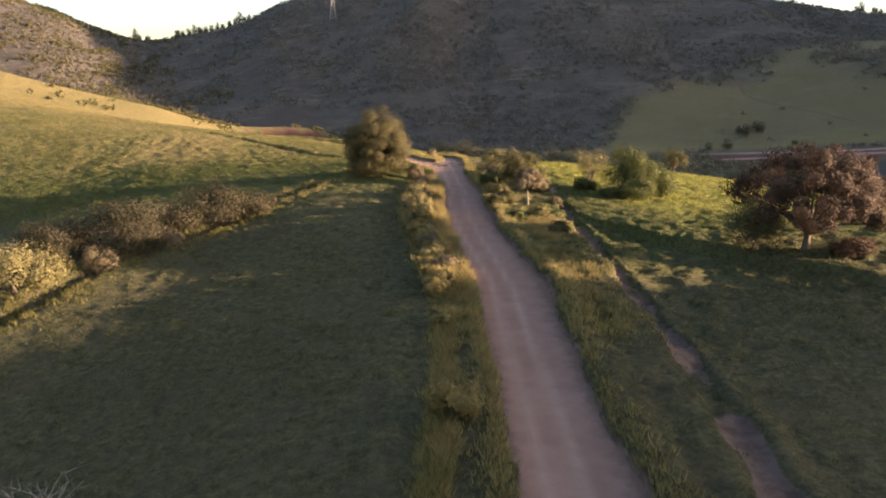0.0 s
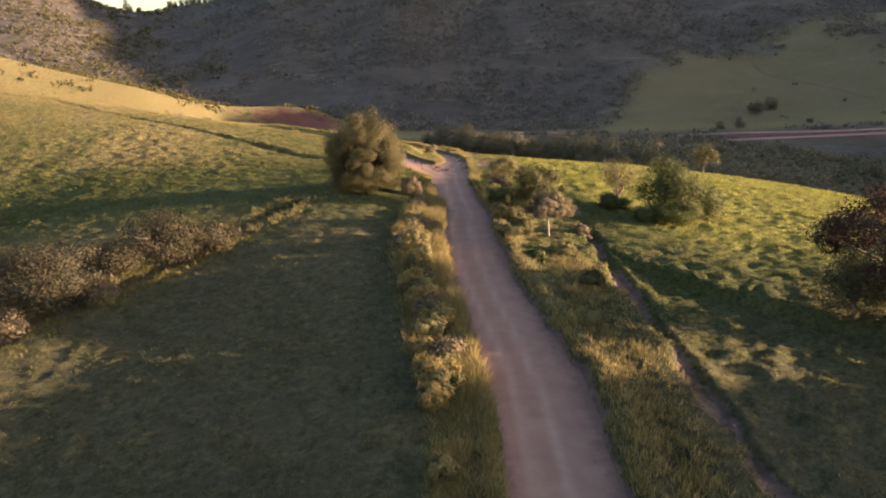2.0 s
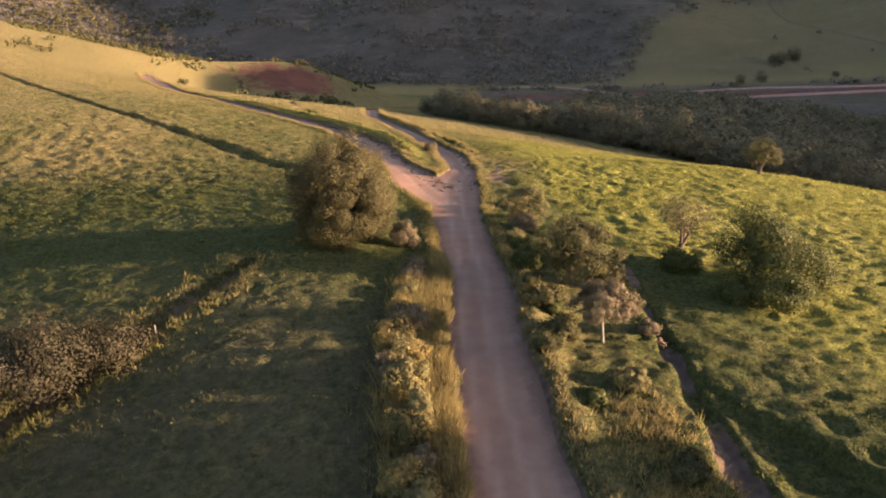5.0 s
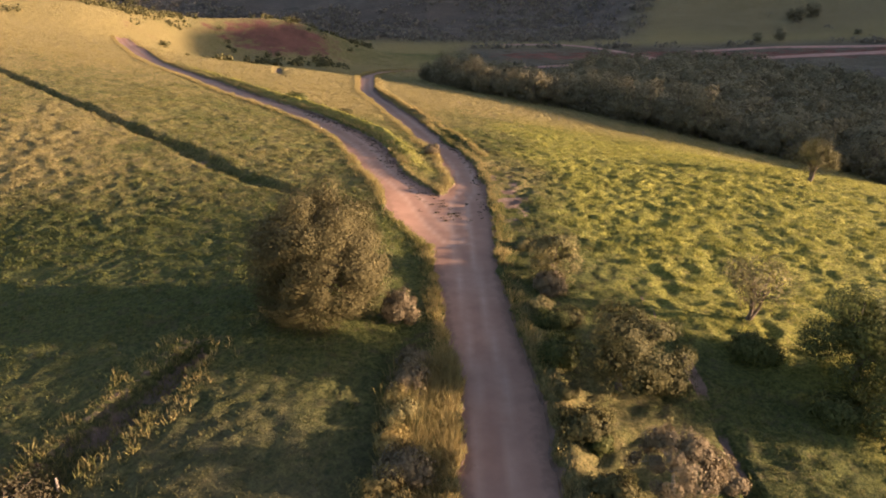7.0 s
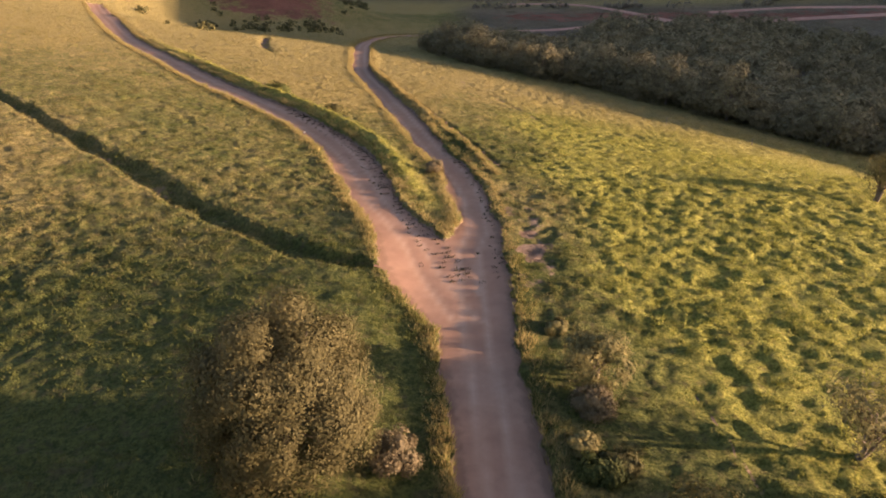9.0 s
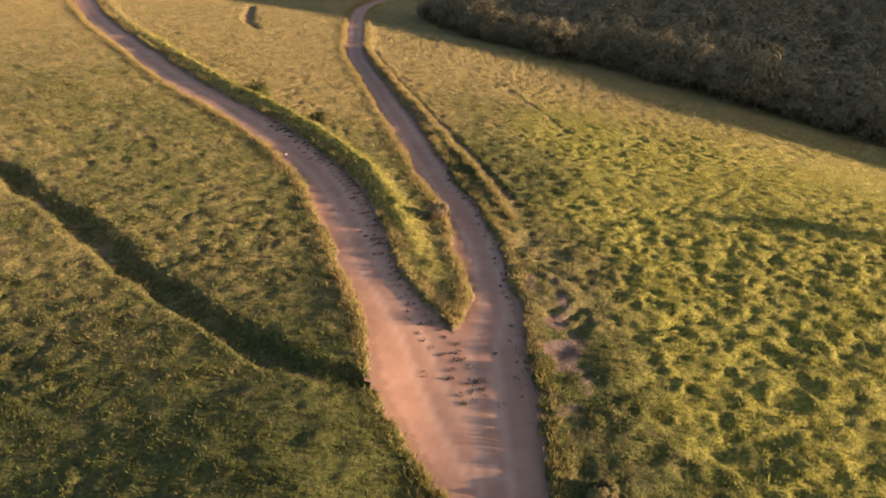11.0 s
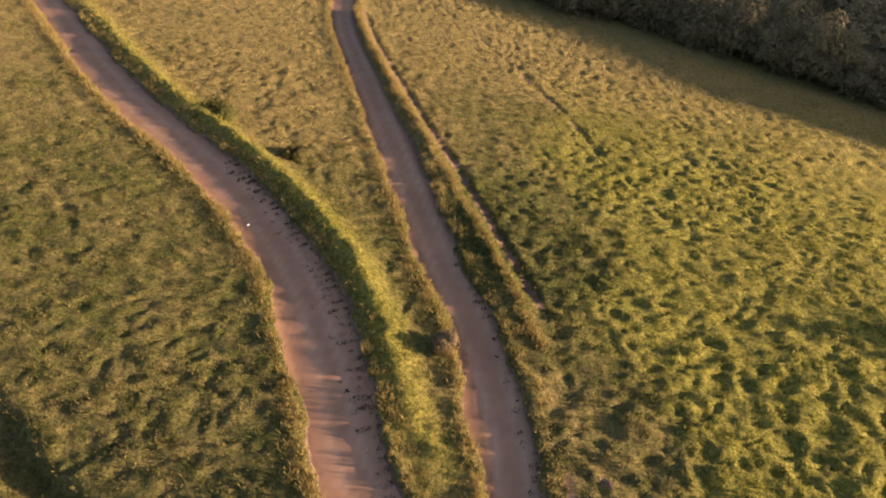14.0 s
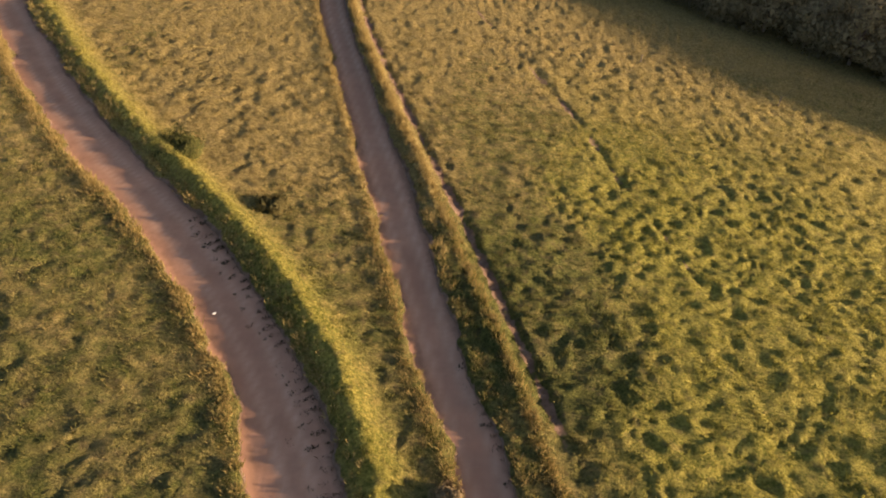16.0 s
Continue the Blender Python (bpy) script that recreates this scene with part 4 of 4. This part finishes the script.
# ---------------------------------------------------------------- valley roads
def ribbon(name, line, label, lift=0.25, dirt=VALLEY_DIRT):
    rows = smooth(line, 3.0)
    t = np.gradient(rows[:, :2], axis=0)
    t /= np.linalg.norm(t, axis=1)[:, None]
    side = np.column_stack([t[:, 1], -t[:, 0]])
    verts, cols = [], 5
    for k in range(cols):
        o = (k / (cols - 1) * 2 - 1) * rows[:, 2] * (1 + 0.25 * value_noise(rows[:, 0], rows[:, 1], 9, 50 + k))
        p = rows[:, :2] + side * o[:, None]
        verts.append(np.column_stack([p, land(p[:, 0], p[:, 1]) + lift - (0.35 if k in (0, cols - 1) else 0)]))
    v = np.stack(verts, axis=1).reshape(-1, 3)
    return tagged(new(name, mesh_of(name, v, grid_faces(cols, len(rows)), dirt, flat=False)), label, "dirt road", kind="structure")


ribbon("valley_road", [(30, 440, 2.0), (62, 436, 2.2), (84, 414, 2.6), (98, 392, 3.2), (120, 388, 3.2), (140, 392, 3.2), (170, 398, 3.4), (205, 402, 3.6), (260, 405, 3.6), (330, 400, 3.6)], "pale pink dirt road along the valley floor")
ribbon("valley_road", [(22, 362, 2.2), (42, 368, 2.6), (70, 383, 2.4), (96, 391, 2.0)], "short pale dirt spur off the valley road")
ribbon("valley_road", [(120, 412, 2.0), (160, 420, 2.4), (210, 416, 2.6), (300, 420, 2.6)], "second reddish dirt track across the valley", 0.3)


ribbon("hill_track", [(240, 609, 0.8), (238, 566, 0.8), (251, 541, 0.8), (265, 514, 0.8), (276, 486, 0.8)], "thin worn track across the shaded hillside meadow", 0.2, MOUND)


# ---------------------------------------------------------------- lattice pylon on the mountainside
def pylon(x, y, tall):
    ob = tagged(thing("pylon", x, y, 15), "grey lattice power pylon on the mountainside", "pylon")
    legs = []
    for sx, sy in ((-1, -1), (1, -1), (1, 1), (-1, 1)):
        a, b = np.array([sx * 3.2, sy * 3.2, -0.5]), np.array([sx * 0.5, sy * 0.5, tall])
        legs.append((a, b))
        part("leg", mesh_of("leg", *tube([a, b], [0.22, 0.16], 4), STEEL), ob)
    pieces = []
    for k in range(4):
        (a0, b0), (a1, b1) = legs[k], legs[(k + 1) % 4]
        for h in range(7):
            s0, s1 = h / 7, (h + 1) / 7
            pieces.append(tube([a0 + (b0 - a0) * s0, a1 + (b1 - a1) * s1], [0.1, 0.1], 4))
            pieces.append(tube([a1 + (b1 - a1) * s0, a0 + (b0 - a0) * s1], [0.1, 0.1], 4))
    part("bracing", mesh_of("bracing", *joined(pieces), STEEL), ob)
    for h in (0.72, 0.84, 0.95):
        part("crossarm", mesh_of("crossarm", *tube([(-5.5, 0, tall * h), (0, 0, tall * h + 0.6), (5.5, 0, tall * h)], [0.12, 0.3, 0.12], 4), STEEL), ob)


pylon(-112, 800, 27)


# ---------------------------------------------------------------- posts, dead branch
def fence_post(x, y, tall, lean):
    v, f = tube([(0, 0, -0.3), (0.01, 0, tall * 0.5), (0.02, 0.01, tall), (0.02, 0.01, tall + 0.02)], [0.07, 0.065, 0.06, 0.01], 8)
    ob = new("fence_post", mesh_of("fence_post", v, f, POST))
    ob.matrix_basis = pose(x, y, height(x, y), lean, lean * 0.6, 0)
    tagged(ob, "weathered leaning wooden fence post", "fence post", "fence posts")


for k, (x, y) in enumerate([(-19.4, 82.6), (24.0, 208.0), (40.0, 200.0), (52.0, 190.0)]):
    fence_post(x, y, 1.1, 4 - 3 * k)


def dead_shrub(x, y, tall):
    rs = np.random.RandomState(71)
    pieces = [tube([(0, 0, -0.2), (0.1, 0.1, tall * 0.4), (0.3, 0.1, tall * 0.6)], [0.09, 0.07, 0.05], 6)]
    for k in range(16):
        a = rs.uniform(0, 6.28)
        start = np.array([0.25, 0.1, tall * rs.uniform(0.35, 0.6)])
        end = start + np.array([math.cos(a), math.sin(a), 0.9]) * tall * rs.uniform(0.2, 0.45)
        mid = (start + end) / 2 + rs.normal(size=3) * 0.15
        pieces.append(tube([start, mid, end], [0.035, 0.022, 0.008], 5))
        for j in range(3):
            tip = end + rs.normal(size=3) * 0.35
            pieces.append(tube([mid + (end - mid) * 0.5, tip], [0.014, 0.005], 4))
    ob = new("dead_shrub", mesh_of("dead_shrub", *joined(pieces), PALE_BARK))
    ob.matrix_basis = pose(x, y, height(x, y))
    tagged(ob, "leafless grey shrub with pale bare twigs", "shrub")


dead_shrub(-16.4, 25.2, 3.3)

# ---------------------------------------------------------------- grass
HEDGE = [(-0.8, 24, 0.35), (-0.2, 33, 0.45), (-0.1, 42, 0.4), (0.2, 53, 0.8), (-0.7, 60, 1.1), (-1.5, 68, 1.3), (-2.2, 75, 1.2), (-2.4, 82, 0.9), (-2.3, 92, 0.8)]


def blades(rs, x, y, z, count, tall, wide, spread, lean):
    """Tufts of tapering blades that lean apart; a triangle a blade."""
    n = len(x) * count
    bx, by, bz = (np.repeat(a, count) for a in (x, y, z))
    h = np.repeat(tall, count) * rs.uniform(0.55, 1.15, n)
    a = rs.uniform(0, 2 * math.pi, n)
    r = np.repeat(spread, count) * np.sqrt(rs.uniform(0, 1, n))
    px, py = bx + r * np.cos(a), by + r * np.sin(a)
    out = lean * h * rs.uniform(0.3, 1.2, n)
    tx, ty = px + out * np.cos(a) + rs.normal(0, 0.05, n), py + out * np.sin(a) + rs.normal(0, 0.05, n)
    w = np.repeat(wide, count) * rs.uniform(0.6, 1.3, n)
    t = rs.uniform(0, math.pi, n)
    dx, dy = np.cos(t) * w / 2, np.sin(t) * w / 2
    v = np.stack([np.column_stack([px - dx, py - dy, bz - 0.04]), np.column_stack([px + dx, py + dy, bz - 0.04]), np.column_stack([tx, ty, bz + h])], axis=1)
    return v.reshape(-1, 3), np.arange(n * 3).reshape(n, 3)


def pasture(seed=11, tries=70000):
    rs = np.random.RandomState(seed)
    y = 16 + 234 * rs.uniform(0, 1, tries) ** 1.1
    x = rs.uniform(-1, 1, tries) * np.maximum(y * 0.62 + 9, 24)
    z, bare, red, scrub, dry, bed, lit_lush, shade_dull = shape(x, y)
    ok = (bare < 0.35 + 0.3 * rs.uniform(0, 1, tries)) & (bed < 0.2)
    ok &= tussocks(x, y) > rs.uniform(-0.1, 0.04, tries)
    x, y, z, dry, lit_lush, shade_dull = x[ok], y[ok], z[ok], dry[ok], lit_lush[ok], shade_dull[ok]
    tall = rs.uniform(0.10, 0.30, len(x)) * (1 + 0.4 * value_noise(x, y, 8, 60)) * (0.6 + 0.4 * ramp(85, 105, y))
    v, f = blades(rs, x, y, z, 7, tall, np.full(len(x), 0.075), np.full(len(x), 0.36), 0.8)
    # coarser tufts on the far slopes of the field
    n = 45000
    y3 = 95 + 260 * rs.uniform(0, 1, n)
    x3 = rs.uniform(-0.78, 0.62, n) * y3
    z3, bare, red, scrub, dry3, bed, lit_lush3, _ = shape(x3, y3)
    ok = (bare < 0.4) & (bed < 0.2) & (scrub < 0.4) & (red < 0.45) & (np.abs(x3 + 5) > np.where(y3 > 190, 0, 0.42 * y3))
    x3, y3, z3, dry3, lit_lush3 = x3[ok], y3[ok], z3[ok], dry3[ok], lit_lush3[ok]
    v3, f3 = blades(rs, x3, y3, z3, 7, rs.uniform(0.12, 0.30, len(x3)), np.full(len(x3), 0.11), np.full(len(x3), 0.5), 0.8)
    # thicker tussocks standing on the crowns of the mounds
    n = 46000
    y2 = 40 + 170 * rs.uniform(0, 1, n)
    x2 = rs.uniform(-1, 1, n) * np.maximum(y2 * 0.5 + 8, 24)
    z2, bare, red, scrub, dry2, bed, lit_lush2, shade_dull2 = shape(x2, y2)
    ok = (bare < 0.3) & (bed < 0.1) & (tussocks(x2, y2) > rs.uniform(0.0, 0.08, n))
    x2, y2, z2, dry2, lit_lush2, shade_dull2 = x2[ok], y2[ok], z2[ok], dry2[ok], lit_lush2[ok], shade_dull2[ok]
    v2, f2 = blades(rs, x2, y2, z2, 11, rs.uniform(0.10, 0.24, len(x2)) * (0.6 + 0.4 * ramp(85, 105, y2)), np.full(len(x2), 0.075), np.full(len(x2), 0.26), 0.7)
    # rough clumps on the slopes round the fork
    n = 40000
    x4, y4 = rs.uniform(-48, 46, n), rs.uniform(108, 190, n)
    z4, bare, red, scrub, dry4, bed, lit_lush4, _ = shape(x4, y4)
    ok = (bare < 0.35) & (bed < 0.1) & (value_noise(x4, y4, 0.9, 62) + 0.5 * value_noise(x4, y4, 5, 63) > rs.uniform(-0.5, 0.6, n))
    x4, y4, z4, dry4, lit_lush4 = x4[ok], y4[ok], z4[ok], dry4[ok], lit_lush4[ok]
    v4, f4 = blades(rs, x4, y4, z4, 8, rs.uniform(0.12, 0.26, len(x4)), np.full(len(x4), 0.06), np.full(len(x4), 0.20), 0.7)
    v3, f3, dry3, lit_lush3 = np.concatenate([v3, v4]), np.concatenate([f3, f4 + len(v3)]), np.concatenate([np.repeat(dry3, 21), np.repeat(dry4, 24)]), np.concatenate([np.repeat(lit_lush3, 21), np.repeat(lit_lush4, 24)])
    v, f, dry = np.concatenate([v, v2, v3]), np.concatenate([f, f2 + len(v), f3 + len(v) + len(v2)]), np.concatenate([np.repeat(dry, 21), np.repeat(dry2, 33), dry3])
    lit_lush = np.concatenate([np.repeat(lit_lush, 21), np.repeat(lit_lush2, 33), lit_lush3])
    shade_dull = np.concatenate([np.repeat(shade_dull, 21), np.repeat(shade_dull2, 33), np.zeros(len(v3))])
    tagged(new("grass", mesh_of("grass", v, f, GRASS, {"dry": dry, "lit_lush": lit_lush, "shade_dull": shade_dull})), "tussocky green pasture grass with straw-coloured patches", "grass", kind="stuff")


def tall_grass():
    """Uncut dry grass on the banks and along the roads."""
    rs = np.random.RandomState(12)
    spots = []
    for line, gap, scatter in ((smooth(HEDGE, 0.014), 0, 1.0), (smooth(VERGE, 0.05), 0, 0.45), (smooth([(10.4, 42, 1), (10.6, 52, 1), (10.6, 62, 1), (10.4, 68, 1), (10.3, 74, 0.7)], 0.018), 0, 1.5)):
        spots.append(line[:, :2] + rs.normal(0, 1, (len(line), 2)) * scatter * line[:, 2:3])
    for rows, n in ((ROADS[0][118:], 4600), (ROADS[1], 5200), (ROADS[2], 4800)):
        k = rs.randint(0, len(rows), n)
        t = np.gradient(rows[:, :2], axis=0)
        t /= np.linalg.norm(t, axis=1)[:, None]
        side = np.where(rs.uniform(0, 1, n) < 0.72, -1, 1)
        o = side * (rows[k, 2] + 0.2 + np.abs(rs.normal(0, 0.5, n)))
        spots.append(rows[k, :2] + np.column_stack([t[k, 1], -t[k, 0]]) * o[:, None] + rs.normal(0, 0.2, (n, 2)))
    k = rs.randint(0, len(DITCH_LINE), 2400)
    spots.append(DITCH_LINE[k, :2] + rs.normal(0, 1.5, (2400, 2)))
    p = np.concatenate(spots)
    z, bare, red, scrub, dry, bed, lit_lush, shade_dull = shape(p[:, 0], p[:, 1])
    ok = (bed < 0.45) & (p[:, 1] > 15)
    p, z, dry = p[ok], z[ok], dry[ok]
    near = np.abs(near_line(smooth(HEDGE, 0.5), p[:, 0], p[:, 1])[0]) < 2.2
    tall = rs.uniform(0.25, 0.5, len(p)) * (1 + 1.2 * near * ramp(46, 58, p[:, 1])) * (1 + 0.5 * value_noise(p[:, 0], p[:, 1], 3, 61))
    v, f = blades(rs, p[:, 0], p[:, 1], z, 9, tall, np.full(len(p), 0.06), np.full(len(p), 0.22), 0.6)
    tagged(new("tall_grass", mesh_of("tall_grass", v, f, TALL_GRASS, {"shade_dull": np.zeros(len(v)), "dry": np.repeat(dry + 0.4 + 0.25 * (p[:, 1] < 110), 27)})), "tall straw-coloured grass along road banks", "grass", kind="stuff")


def road_clods():
    """Small dark tufts and clods lying on the dirt of the fork."""
    rs = np.random.RandomState(13)
    spots = []
    for rows, n in ((ROADS[1][6:70], 330), (ROADS[2][:44], 70)):
        k = rs.randint(0, len(rows), n)
        t = np.gradient(rows[:, :2], axis=0)
        t /= np.linalg.norm(t, axis=1)[:, None]
        o = rows[k, 2] * (1 - np.abs(rs.normal(0, 0.35, n)))
        spots.append(rows[k, :2] + np.column_stack([t[k, 1], -t[k, 0]]) * o[:, None])
    p = np.concatenate(spots)
    z = road_base(p[:, 0], p[:, 1]) - 0.30
    v, f = blades(rs, p[:, 0], p[:, 1], z, 12, rs.uniform(0.06, 0.16, len(p)), np.full(len(p), 0.08), rs.uniform(0.06, 0.32, len(p)), 0.9)
    tagged(new("weeds", mesh_of("weeds", v, f, LEAF_DARK)), "small dark weeds sprouting on the dirt road", "weeds", kind="stuff")




def litter(x, y):
    bm = bmesh.new()
    bmesh.ops.create_icosphere(bm, subdivisions=2, radius=1)
    for v in bm.verts:
        v.co *= 1 + 0.5 * noise.noise(v.co * 2.3)
        v.co = Vector((v.co.x * 0.14, v.co.y * 0.09, max(v.co.z, -0.5) * 0.06))
    me = bpy.data.meshes.new("plastic_bag")
    bm.to_mesh(me), bm.free()
    me.materials.append(BAG)
    ob = new("plastic_bag", me)
    ob.matrix_basis = pose(x, y, float(road_base(np.array([x]), np.array([y]))[0]) - 0.26, 0, 0, 30)
    tagged(ob, "small crumpled white bag lying on the dirt road", "litter")


pasture()
tall_grass()
road_clods()
litter(-17.4, 153.6)
